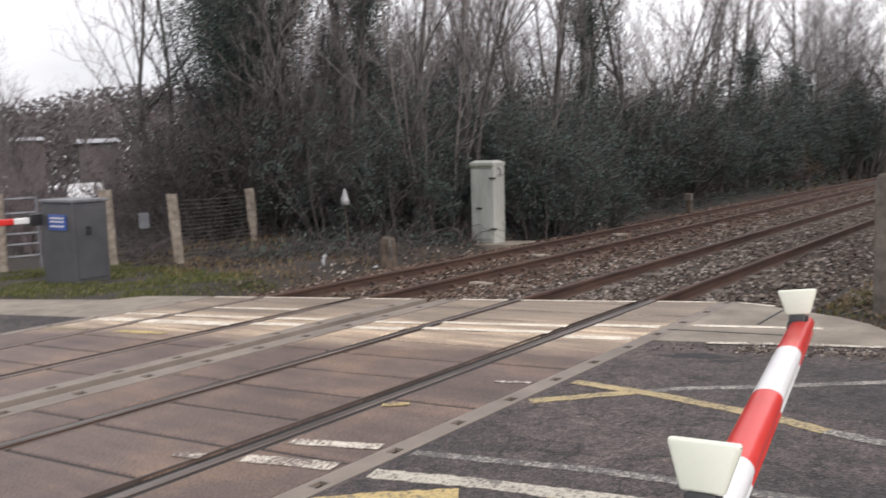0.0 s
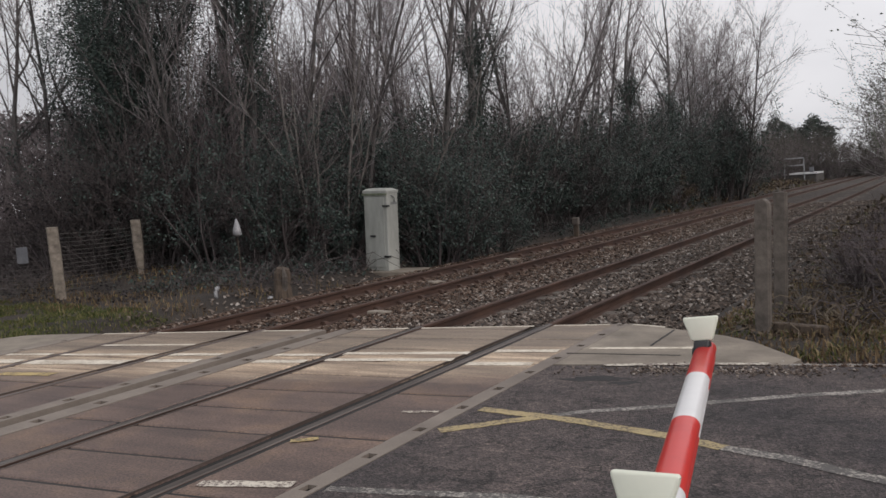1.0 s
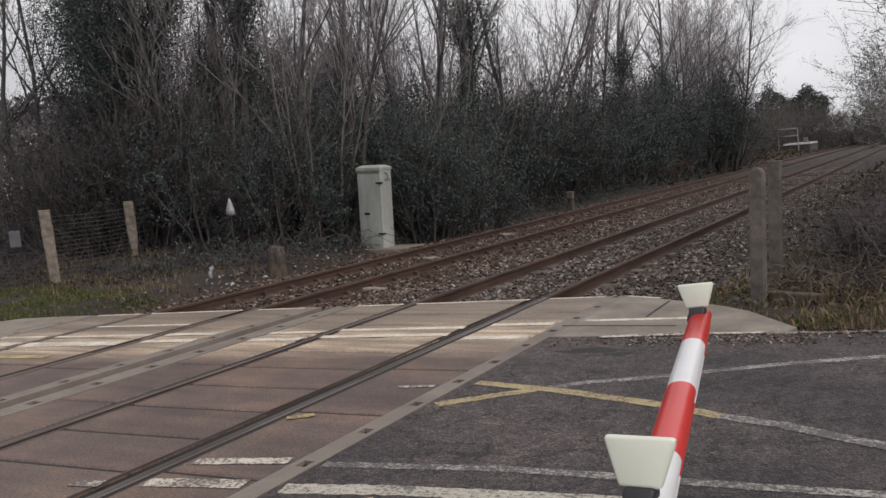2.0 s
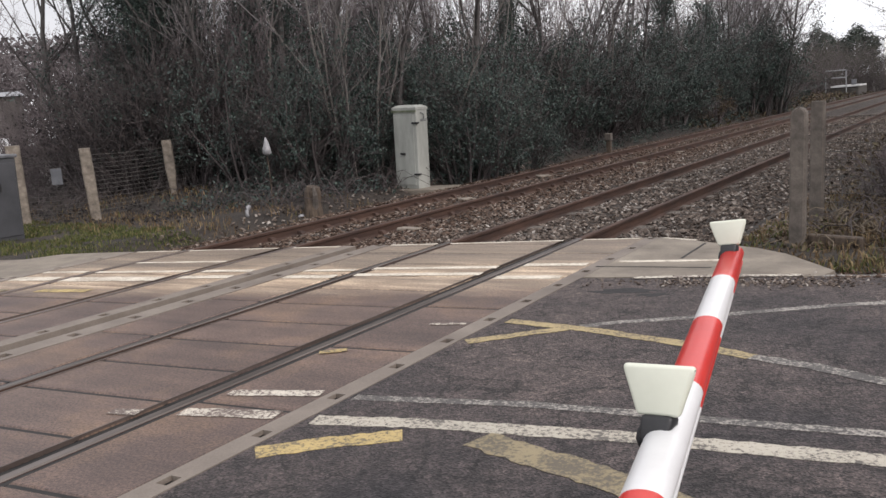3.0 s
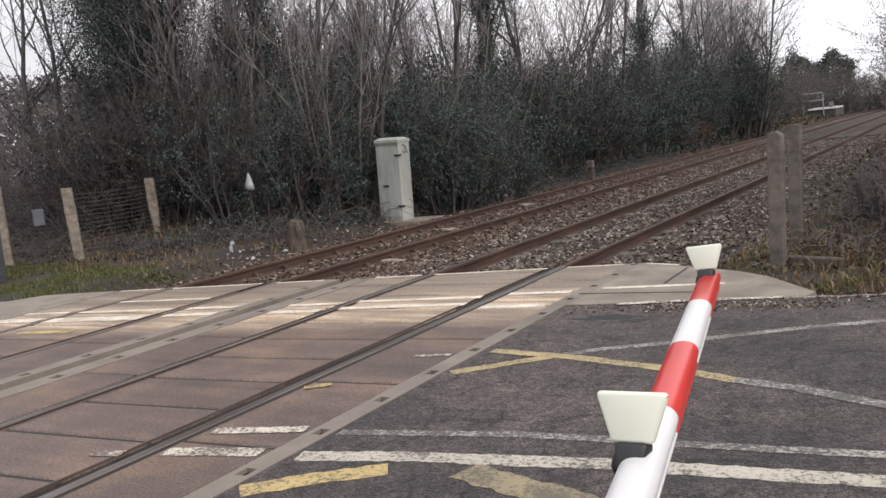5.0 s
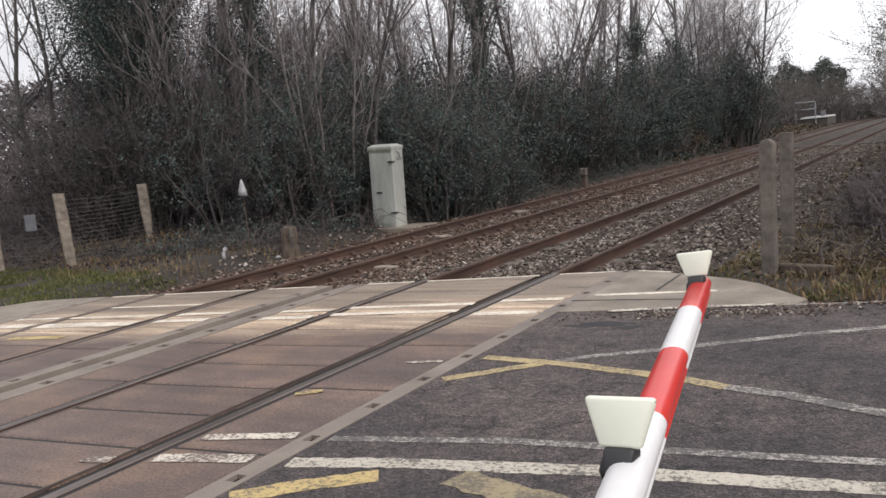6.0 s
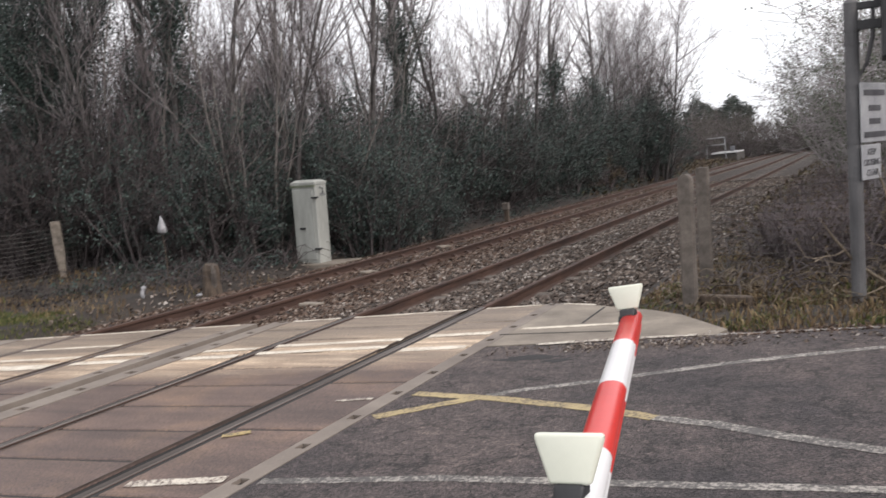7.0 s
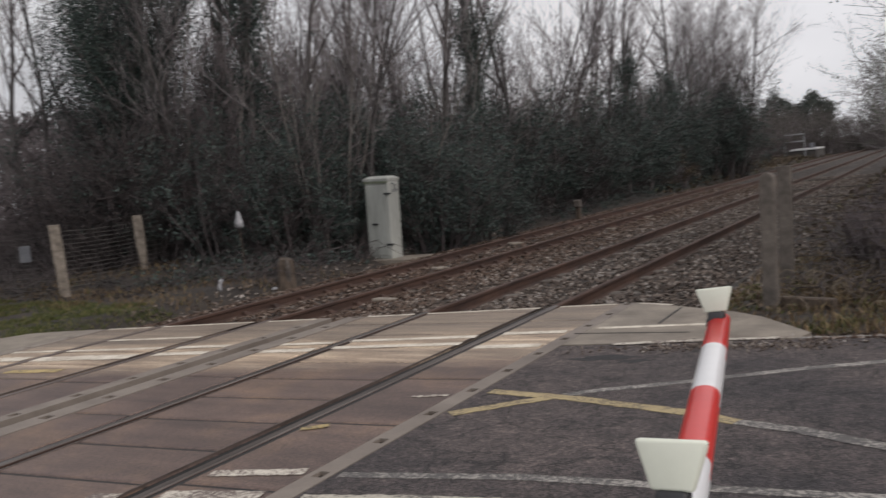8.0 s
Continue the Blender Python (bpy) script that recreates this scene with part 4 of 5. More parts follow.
def far_machine():
    m = thing("barrier_machine", pose(-14.5, 8.75, -0.06, 0, LEAN, 0), "dark grey barrier machine cabinet with a blue sign", "barrier machine")
    part("housing", bevelled(Geo().box((-0.5, -0.32, 0), (0.5, 0.32, 1.42)), 0.02), MACHINE, m)
    part("lid", bevelled(Geo().box((-0.53, -0.35, 1.42), (0.53, 0.35, 1.475)), 0.015), STEEL_GREY, m)
    part("door", bevelled(Geo().box((0.502, -0.28, 0.12), (0.52, 0.28, 1.34)), 0.006, 1), MACHINE, m)
    part("handle", bevelled(Geo().box((0.522, -0.1, 0.88), (0.56, -0.02, 1.02)), 0.006, 1), BLACK, m)
    s = part("sign", bevelled(Geo().box((-0.25, -0.34, 0.95), (0.3, -0.325, 1.22)), 0.004, 1), BLUE, m, "blue rectangular sign with white writing")
    for z in (1.16, 1.10, 1.02):
        part("bar", Geo().box((-0.19, -0.346, z - 0.012), (0.24, -0.3405, z + 0.012)), WHITE, s)
    arm = part("arm", Geo().box((-0.66, -0.5, 1.02), (-0.5, 0.1, 1.22)), BLACK, m, "black arm bracket")
    for i, (y0, y1) in enumerate(((-0.5, -0.78), (-0.78, -1.75), (-1.75, -2.4), (-2.4, -3.05), (-3.05, -3.7), (-3.7, -4.35))):
        part("band", bevelled(Geo().box((-0.62, y1, 1.06), (-0.54, y0, 1.17)), 0.02), WHITE if i % 2 == 0 else RED, arm, ("white" if i % 2 == 0 else "red") + " boom band")


far_machine()


def location_case():
    c = thing("relay_cabinet", pose(-10.94, 16.43, -0.12, 0, LEAN, 0) @ pose(0, 0, 0, 0, 0, -7), "tall grey-green steel trackside cabinet standing on a slab", "cabinet")
    w, d, h = 0.325, 0.19, 1.72
    part("body", bevelled(Geo().box((-w, -d, 0.02), (w, d, h)), 0.012), CABINET, c)
    roof = Geo()
    lo = [(-w - 0.015, -d - 0.018, h), (w + 0.012, -d - 0.018, h), (w + 0.012, d + 0.012, h), (-w - 0.015, d + 0.012, h)]
    md = [(x, y, h + 0.05) for x, y, _ in lo]
    tp = [(x * 0.72, y * 0.6, h + 0.10) for x, y, _ in lo]
    roof.add(lo + md + tp, [(3, 2, 1, 0), (0, 1, 5, 4), (1, 2, 6, 5), (2, 3, 7, 6), (3, 0, 4, 7), (4, 5, 9, 8), (5, 6, 10, 9), (6, 7, 11, 10), (7, 4, 8, 11), (8, 9, 10, 11)])
    part("roof", roof, CABINET, c, "shallow hipped lid")
    part("drip_edge", Geo().box((-w - 0.02, -d - 0.03, h - 0.05), (w + 0.016, -d - 0.004, h - 0.012)), MOSS, c, "mossy green drip edge")
    door = part("door", bevelled(Geo().box((-w + 0.03, -d - 0.018, 0.1), (w - 0.07, -d - 0.002, h - 0.1)), 0.006, 1), CABINET, c)
    part("handle", bevelled(Geo().box((-0.13, -d - 0.06, 0.76), (0.01, -d - 0.02, 0.80)), 0.008, 1), BLACK, door, "black door handle")
    for z in (0.34, 1.44):
        part("hinge", bevelled(Geo().box((w - 0.1, -d - 0.04, z - 0.018), (w + 0.045, -d + 0.05, z + 0.018)), 0.006, 1), BLACK, c, "dark strap hinge")
    part("latch", Geo().tube([(w + 0.012, -0.05, 1.66), (w + 0.03, 0.03, 1.62), (w + 0.012, 0.06, 1.52)], 0.01, 5), STEEL_GREY, c)
    for z in (1.47, 1.50):
        part("bar", Geo().box((w + 0.002, -0.05, z), (w + 0.006, 0.14, z + 0.016)), STEEL_GREY, c, "unreadable grey stencilled number")
    slab = bevelled(Geo().box((-0.45, -0.4, -0.2), (1.1, 0.4, 0.02)), 0.02, 1)
    tagged(part("cabinet_slab", slab, CONCRETE), "low pale concrete slab under the cabinet", "slab").matrix_basis = pose(-11.04, 16.46, -0.125)


location_case()


def stub_post():
    s = thing("marker_post", pose(-9.75, 25.2, -0.2), "short white-topped marker post beside the track", "post")
    part("shaft", bevelled(Geo().box((-0.07, -0.06, -0.1), (0.07, 0.06, 0.45)), 0.012, 1), WOOD, s)
    part("cap", bevelled(Geo().box((-0.11, -0.09, 0.45), (0.09, 0.09, 0.66)), 0.02), POST_CONCRETE, s, "pale cap")


stub_post()
st = thing("tree_stump", pose(-10.75, 12.75, -0.16), "rotten split brown stump in the brambles", "stump")
part("wood", Geo().tube([(0, 0, -0.1), (0.0, 0.02, 0.2), (0.03, 0.0, 0.42), (0.05, 0, 0.5)], [0.19, 0.16, 0.15, 0.12], 9), WOOD, st)
part("splinter", Geo().tube([(0.1, -0.05, 0.1), (0.16, -0.1, 0.35), (0.14, -0.1, 0.52)], [0.06, 0.05, 0.02], 5), POST_CONCRETE, st, "paler split side")


# ---- signal post, signs and emergency telephone ----
def lettering(text, size, fit, mat):
    """Raised letters as a mesh; fit: the width they are squeezed into."""
    cu = bpy.data.curves.new("letters", "FONT")
    cu.body, cu.size, cu.extrude, cu.align_x = text, size, 0.002, "CENTER"
    tmp = bpy.data.objects.new("letters", cu)
    me = bpy.data.meshes.new_from_object(tmp)
    bpy.data.objects.remove(tmp)
    if fit:
        wide = max(v.co.x for v in me.vertices) - min(v.co.x for v in me.vertices)
        me.transform(Matrix.Diagonal((fit / wide, 1, 1, 1)))
    me.materials.clear()
    me.materials.append(mat)
    return me


def signal_post():
    p = thing("signal_post", pose(-0.11, 9.05, 0.0, 0, LEAN - 0.4, 0), "grey steel crossing signal post with hooded lights", "signal post")
    part("pole", Geo().tube([(0, 0, -0.1), (0, 0, 0.5), (0, 0, 2.66)], [0.066, 0.062, 0.062], 14), POLE, p)
    part("cap", Geo().tube([(0, 0, 2.66), (0, 0, 2.69)], [0.066, 0.05], 14), POLE, p)
    for z in (1.93, 1.42, 1.1, 2.42, 2.3):
        part("band", Geo().tube([(0, 0, z - 0.012), (0, 0, z + 0.012)], 0.07, 14), POLE, p, "clamp band")
    part("conduit", Geo().tube([(0.06, 0.02, 2.02), (0.12, 0.0, 2.12), (0.17, 0, 2.35), (0.18, 0, 2.62)], 0.02, 7), POLE, p, "bent cable conduit")
    board = part("backboard", bevelled(Geo().box((0.24, -0.28, 2.14), (0.30, 0.28, 2.72)), 0.012), BLACK, p, "black backing board seen edge-on")
    part("bracket", Geo().box((0.05, -0.04, 2.42), (0.25, 0.04, 2.5)), BLACK, board)
    part("bracket", Geo().box((0.05, -0.04, 2.6), (0.25, 0.04, 2.66)), BLACK, board)
    for z, y in ((2.545, 0.0), (2.275, -0.03)):
        lamp = part("lamp", Geo().tube([(0.3, y, z), (0.36, y, z)], 0.125, 18), BLACK, p, "black hooded signal lamp")
        hood = Geo()
        seg, ln = 20, 0.37
        for shell in (0.13, 0.122):
            for k in range(seg + 1):
                a = -math.pi * 0.5 + math.tau * k / seg
                low = smooth01(0.3, 1.0, 0.5 - 0.5 * math.sin(a))
                hood.v += [(0.34, y + math.cos(a) * shell, z + math.sin(a) * shell), (0.34 + ln * (1 - 0.62 * low), y + math.cos(a) * shell, z + math.sin(a) * shell)]
        n = 2 * (seg + 1)
        for k in range(seg):
            hood.f += [(2 * k, 2 * k + 1, 2 * k + 3, 2 * k + 2), (n + 2 * k, n + 2 * k + 2, n + 2 * k + 3, n + 2 * k + 1), (2 * k + 1, n + 2 * k + 1, n + 2 * k + 3, 2 * k + 3)]
        part("visor", hood, BLACK, lamp, "long black visor", True)
    for (w, z0, z1, bars, text) in ((0.6, 1.41, 1.95, ((1.86, 0.78), (1.72, 0.45), (1.6, 0.42), (1.48, 0.82)), "white warning sign with unreadable dark lines"),
                                    (0.42, 1.07, 1.39, ((1.32, 0.45), (1.22, 0.8), (1.13, 0.55)), "small white sign reading KEEP CROSSING CLEAR")):
        s = part("sign", bevelled(Geo().box((0, -0.006, z0), (w, 0.006, z1)), 0.005, 1), SIGN_WHITE, p, text)
        s.matrix_basis = pose(0.055, -0.075, 0, 0, 0, 68)
        for z, k in bars:
            if w > 0.5:
                part("bar", Geo().box((w * (0.5 - k / 2), -0.0115, z - 0.026), (w * (0.5 + k / 2), -0.0075, z + 0.026)), SIGN_BLACK, s)
        if w < 0.5:
            for word, z in (("KEEP", 1.295), ("CROSSING", 1.2), ("CLEAR", 1.105)):
                part("lettering", lettering(word, 0.085, 0.36 if len(word) > 5 else 0.0, SIGN_BLACK), SIGN_BLACK, s).matrix_basis = pose(w / 2, -0.0085, z, 90, 0, 0)


signal_post()


def phone_post():
    p = thing("telephone_post", pose(0.36, 7.92, -0.04, 0, 1.5, 0), "pale concrete post carrying a yellow emergency telephone sign", "post")
    g = Geo()
    w, d, h = 0.068, 0.07, 1.14
    arc = [(w, -0.1), (w, h - 0.07), (w * 0.8, h - 0.03), (w * 0.4, h), (-w * 0.4, h), (-w * 0.8, h - 0.03), (-w, h - 0.07), (-w, -0.1)]
    n = len(arc)
    g.v = [(x, -d, z) for x, z in arc] + [(x, d, z) for x, z in arc]
    g.f = [tuple(reversed(range(n))), tuple(range(n, 2 * n))] + [(i, (i + 1) % n, n + (i + 1) % n, n + i) for i in range(n)]
    part("shaft", bevelled(g, 0.01, 1), POST_CONCRETE, p)
    s = part("sign", bevelled(Geo().box((-0.078, -d - 0.014, 0.78), (0.057, -d - 0.002, 1.075)), 0.004, 1), YELLOW, p, "yellow sign with black handset and SOS")
    y = -d - 0.018
    pts = [(-0.025, y, 1.045), (0.012, y, 1.03), (0.03, y, 0.98), (0.03, y, 0.93), (0.012, y, 0.885), (-0.025, y, 0.87)]
    part("handset", Geo().tube(pts, [0.016, 0.013, 0.012, 0.012, 0.013, 0.016], 8), BLACK, s, "black handset symbol")
    part("earpiece", Geo().tube([(-0.042, y, 1.058), (-0.03, y, 1.018)], 0.016, 8), BLACK, s)
    part("earpiece", Geo().tube([(-0.042, y, 0.858), (-0.03, y, 0.898)], 0.016, 8), BLACK, s)
    me = lettering("SOS", 0.06, 0.0, BLACK)
    part("lettering", me, BLACK, s).matrix_basis = pose(-0.012, -d - 0.0165, 0.785, 90, 0, 0)


phone_post()


# ---- the near barrier boom ----
def boom():
    tip, back = Vector((-0.852, 3.42, 0)), Vector((-0.21, -0.13, 0))
    d = (tip - back).normalized()
    turn = math.degrees(math.atan2(-d.x, d.y))
    b = thing("barrier_boom", pose(tip.x, tip.y, 0.93, 0, 0, turn), "lowered barrier boom with red and white bands", "barrier")

    def section(w, h, r=0.029):
        left = [(-w + r - r * math.cos(a), -r * 1.05 + r * math.sin(a)) for a in (0.0, 0.25, 0.5, 0.8, 1.1, 1.35)]
        right = [(-x, z) for x, z in reversed(left)]
        return left + [(-w * 0.15, -0.0002), (w * 0.15, -0.0002)] + right + [(w * 0.84, -h + 0.012), (w * 0.82, -h + 0.007), (w * 0.82 + 0.0025, -h + 0.006), (w * 0.82 + 0.0025, -h), (-w + 0.01, -h), (-w * 0.84, -h + 0.01)]

    edges = [0.0, -0.55, -1.10, -1.65, -2.20, -2.75, -3.3, -3.85, -4.4, -5.2]
    for i in range(len(edges) - 1):
        g = Geo()
        rows = (edges[i], edges[i + 1]) if i else (0.006, 0.0, edges[1])
        for y in rows:
            k = 0.88 if y > 0 else 1.0
            g.v += [(x * k, y, (z + 0.045) * k - 0.045) for x, z in section(0.0395, 0.066)]
        n = len(g.v) // len(rows)
        for q in range(len(rows) - 1):
            g.f += [(q * n + k, q * n + (k + 1) % n, (q + 1) * n + (k + 1) % n, (q + 1) * n + k) for k in range(n)]
        if i == 0:
            g.f.append(tuple(reversed(range(n))))
        if i == len(edges) - 2:
            g.f.append(tuple(range(n, 2 * n)))
        part("band", g, RED if i % 2 == 0 else WHITE, b, ("red" if i % 2 == 0 else "white") + " band of the boom", True)
    for y, x, roll in ((-0.1, -0.006, 5.0), (-1.93, -0.012, 1.0)):
        lamp = part("boom_lamp", Geo(), LAMP_WHITE, b, "creamy white boom lamp, wider at the top")
        g = Geo()
        for yy, s in ((-0.010, 1.0), (0.014, 0.97)):
            g.v += [(-0.039 * s, yy, 0.018), (0.039 * s, yy, 0.018), (0.066 * s, yy, 0.098), (0.067 * s, yy, 0.110), (-0.067 * s, yy, 0.110), (-0.066 * s, yy, 0.098)]
        g.f = [(0, 1, 2, 3, 4, 5), (11, 10, 9, 8, 7, 6)] + [((k + 1) % 6, k, 6 + k, 6 + (k + 1) % 6) for k in range(6)]
        lamp.data = bevelled(g, 0.007, 3).mesh("boom_lamp", LAMP_WHITE, True)
        lamp.matrix_basis = pose(x, y, 0, -14, -roll, -turn)
        foot = Geo().add([(-0.032, -0.02, -0.03), (0.022, -0.02, -0.03), (0.022, 0.045, -0.03), (-0.032, 0.045, -0.03), (-0.03, -0.016, 0.02), (0.030, -0.016, 0.02), (0.030, 0.03, 0.02), (-0.03, 0.03, 0.02)],
                         [(3, 2, 1, 0), (4, 5, 6, 7), (0, 1, 5, 4), (1, 2, 6, 5), (2, 3, 7, 6), (3, 0, 4, 7)])
        part("bracket", bevelled(foot, 0.008, 2), BLACK, lamp, "black rubber foot", True)
        part("clamp", Geo().tube([(-0.024, 0.0, 0.004), (-0.031, 0.0, -0.010), (-0.034, 0.0, -0.026), (-0.031, 0.0, -0.040)], [0.006, 0.008, 0.008, 0.005], 8), BLACK, lamp, "black curved side clamp", True)
    part("pivot", bevelled(Geo().box((-0.12, -5.5, -0.97), (0.12, -5.1, 0.02)), 0.02, 1), MACHINE, b, "grey pivot housing of the boom")


boom()


# ---- distance ----
def platform():
    p = thing("platform_end", pose(-12.3, 90, -0.2), "low station platform end with white edge and railing", "platform")
    part("base", bevelled(Geo().box((-1.4, 0, -0.3), (1.55, 6, 0.82)), 0.05, 1), PLATFORM_WALL, p)
    part("coping", Geo().box((-0.8, -0.15, 0.823), (1.63, 5, 0.97)), WHITE, p, "white-painted edge")
    for x in (-1.2, 0.53):
        part("railing_post", Geo().tube([(x, -0.2, 0.3), (x, -0.2, 2.36)], 0.05, 6), SIGN_WHITE, p)
    for z in (1.7, 2.36):
        part("railing_bar", Geo().tube([(-1.2, -0.2, z), (0.53, -0.2, z)], 0.05, 6), SIGN_WHITE, p)
    part("box", bevelled(Geo().box((0.85, 0.6, 0.972), (1.25, 1.1, 1.45)), 0.03, 1), STEEL_GREY, p)


platform()


def far_house(x, y, turn, w, d, h, r):
    hs = thing("far_house", pose(x, y, -0.3, 0, 0, turn), "pale distant house with a light roof", "house", "far houses")
    part("wall", Geo().box((-w, -d, 0), (w, d, h)), FAR_WALL, hs)
    g = Geo()
    g.add([(-w - 0.3, -d - 0.4, h), (w + 0.3, -d - 0.4, h), (w + 0.3, d + 0.4, h), (-w - 0.3, d + 0.4, h), (-w, 0, h + r), (w, 0, h + r)], [(0, 1, 5, 4), (2, 3, 4, 5), (1, 2, 5), (3, 0, 4), (3, 2, 1, 0)])
    part("roof", g, FAR_ROOF, hs)
    for k in (-0.5, 0.4):
        win = part("window", Geo().box((k * w - 0.6, -d - 0.03, 0.9), (k * w + 0.6, -d - 0.005, 2.1)), BLACK, hs)
        part("frame", Geo().box((k * w - 0.68, -d - 0.05, 0.82), (k * w + 0.68, -d - 0.032, 0.9)), FAR_WALL, win)


far_house(-75.8, 48.5, 60, 1.7, 3.0, 6.1, 0.55)
far_house(-78.9, 43.4, 62, 1.3, 3.0, 6.5, 0.5)


def parked_car():
    c = thing("car", pose(-34.0, 21.1, -0.1, 0, 0, 150), "white high-roofed car parked behind the fence", "car")
    c.matrix_basis = c.matrix_basis @ Matrix.Diagonal((0.95, 0.95, 1.34, 1))
    body, glass = Geo(), Geo()
    prof = [(-2.0, 0.3), (2.0, 0.3), (2.05, 0.75), (1.1, 0.95), (0.5, 1.42), (-1.1, 1.46), (-1.85, 0.98), (-2.05, 0.8)]
    n = len(prof)
    body.v = [(x, -0.82 * (0.85 if z > 1.2 else 1), z) for x, z in prof] + [(x, 0.82 * (0.85 if z > 1.2 else 1), z) for x, z in prof]
    body.f = [tuple(range(n)), tuple(reversed(range(n, 2 * n)))] + [((i + 1) % n, i, n + i, n + (i + 1) % n) for i in range(n)]
    part("body", bevelled(body, 0.05), WHITE, c, "white bodywork", True)
    for s in (-1, 1):
        part("window", Geo().box((-1.2, s * 0.775 - 0.01, 1.0), (0.55, s * 0.775 + 0.01, 1.33)), BLACK, c, "dark side window")
        for x in (-1.3, 1.3):
            part("wheel", Geo().tube([(x, s * 0.84, 0.31), (x, s * 0.62, 0.31)], 0.31, 14), BLACK, c)


parked_car()


# ---- verge growth ----
def blades(name, mat, spots, label, height, seed):
    rng = np.random.default_rng(seed)
    s = np.asarray(spots, float)
    k = len(s)
    a = rng.uniform(0, math.tau, k)
    h = height * rng.uniform(0.4, 1.3, k)
    lean = rng.normal(size=(k, 2)) * 0.5
    w = 0.008
    dx, dy = np.cos(a) * w, np.sin(a) * w
    mid = s + np.stack([lean[:, 0] * h * 0.3, lean[:, 1] * h * 0.3, h * 0.6], 1)
    top = s + np.stack([lean[:, 0] * h, lean[:, 1] * h, h * (1 - 0.25 * np.hypot(lean[:, 0], lean[:, 1]).clip(0, 2))], 1)
    off = np.stack([dx, dy, dx * 0], 1)
    v = np.stack([s - off, s + off, mid + off * 0.7, mid - off * 0.7, top], 1).reshape(-1, 3)
    i = np.arange(k)[:, None] * 5
    f = np.concatenate([i + [0, 1, 2], i + [0, 2, 3], i + [3, 2, 4]], 1).reshape(-1, 3)
    me = bpy.data.meshes.new(name)
    me.from_pydata(v.tolist(), [], f.tolist())
    me.materials.append(mat)
    tagged(new(name, me), label, "grass", kind="stuff")


def scatter(n, x0, x1, y0, y1, keep, seed, patch=1.2, level=0.0):
    rng = random.Random(seed)
    out = []
    while len(out) < n:
        x, y = rng.uniform(x0, x1), rng.uniform(y0, y1)
        if keep(x, y) and noise.noise((x * patch, y * patch, seed)) > level + rng.uniform(-0.35, 0.35):
            out.append((x, y, ground_z(x, y) - 0.01))
    return out


def left_verge(x, y):
    edge = deck_end(x) + 0.02 if x > -11.0 else 7.55 + 0.33 * (x + 11.0) * 0.7
    return edge < y < 9.9 - 0.16 * (x + 10) * 1.1 and not (-10.4 < x and y > 8.6)


blades("grass", GRASS, scatter(19000, -18, -9.6, 5.2, 11.4, left_verge, 1, 1.3, -0.1), "short green winter grass on the far verge", 0.065, 1)
blades("dead_grass", DRY_GRASS, scatter(2600, -19, -10.3, 8.9, 14.5, lambda x, y: y > 9.0 - 0.2 * (x + 10), 2, 1.0, 0.0), "straw-coloured dead grass before the brambles", 0.13, 2)
right = lambda x, y: y - SLOPE * x > 7.72 and y > np.interp(x, (-2.4, -2.34, -1.91, -1.6, -1.28, -1.1), (9.6, 8.9, 8.66, 8.38, 7.92, 7.64)) and x > -2.4
blades("dead_grass", DRY_GRASS, scatter(12000, -2.2, 4, 7.7, 13, right, 3, 0.9, -0.2), "straw-coloured dead grass tussocks on the bank", 0.095, 3)
blades("grass", GRASS, scatter(3600, -2.2, 4, 7.7, 10.6, right, 4, 1.6, 0.12), "green grass tufts at the road edge", 0.07, 4)


def canes(name, label, spots, seed, length=1.6, mat=None):
    """Arching dead bramble canes, as one tangle."""
    rng = random.Random(seed)
    g = Geo()
    for x, y in spots:
        a, h = rng.uniform(0, math.tau), rng.uniform(0.08, 0.42) * length
        r = rng.uniform(0.45, 1.1) * length
        z = ground_z(x, y)
        pts = [(x + math.cos(a) * r * t + rng.uniform(-0.04, 0.04), y + math.sin(a) * r * t + rng.uniform(-0.04, 0.04), z + h * math.sin(math.pi * min(t * 1.05, 0.97)) * (1.2 - 0.4 * t)) for t in (0, 0.25, 0.5, 0.75, 1.0)]
        g.tube(pts, [0.008, 0.007, 0.006, 0.005, 0.003], 3, False)
    tagged(part(name, g, mat or DEAD_CANE), label, "brambles", kind="stuff")


timber = part("edging_timber", bevelled(Geo().box((0.0, -0.05, -0.12), (0.5, 0.05, 0.05)), 0.012, 1), WOOD)
timber.matrix_basis = pose(-1.53, 8.99, 0.03, 0, 2, -12)
tagged(timber, "dark rotten edging timber at the foot of the bank", "timber")
rb = random.Random(77)
canes("straw_stems", "broken straw-coloured stems lying on the bank", [(rb.uniform(-1.7, 3.0), rb.uniform(8.9, 11.5)) for _ in range(420)], 12, 0.42, DEAD_CANE)
canes("bramble_canes", "brown dead bramble canes on the bank", [(rb.uniform(-1.6, 4.0), rb.uniform(9.4, 14.0)) for _ in range(600)], 7, 0.75, DARK_CANE)
canes("bramble_canes", "brown bramble canes tangled along the wood edge", [(rb.uniform(-13.5, -10.9), rb.uniform(12.2, 36)) for _ in range(900)], 8, 1.3, DARK_CANE)
canes("bramble_canes", "brown bramble canes tangled behind the fence", [p for p in ((rb.uniform(-22, -12.5), rb.uniform(11.8, 17)) for _ in range(700)) if math.hypot(*p) > 20.8], 9, 1.4, DARK_CANE)


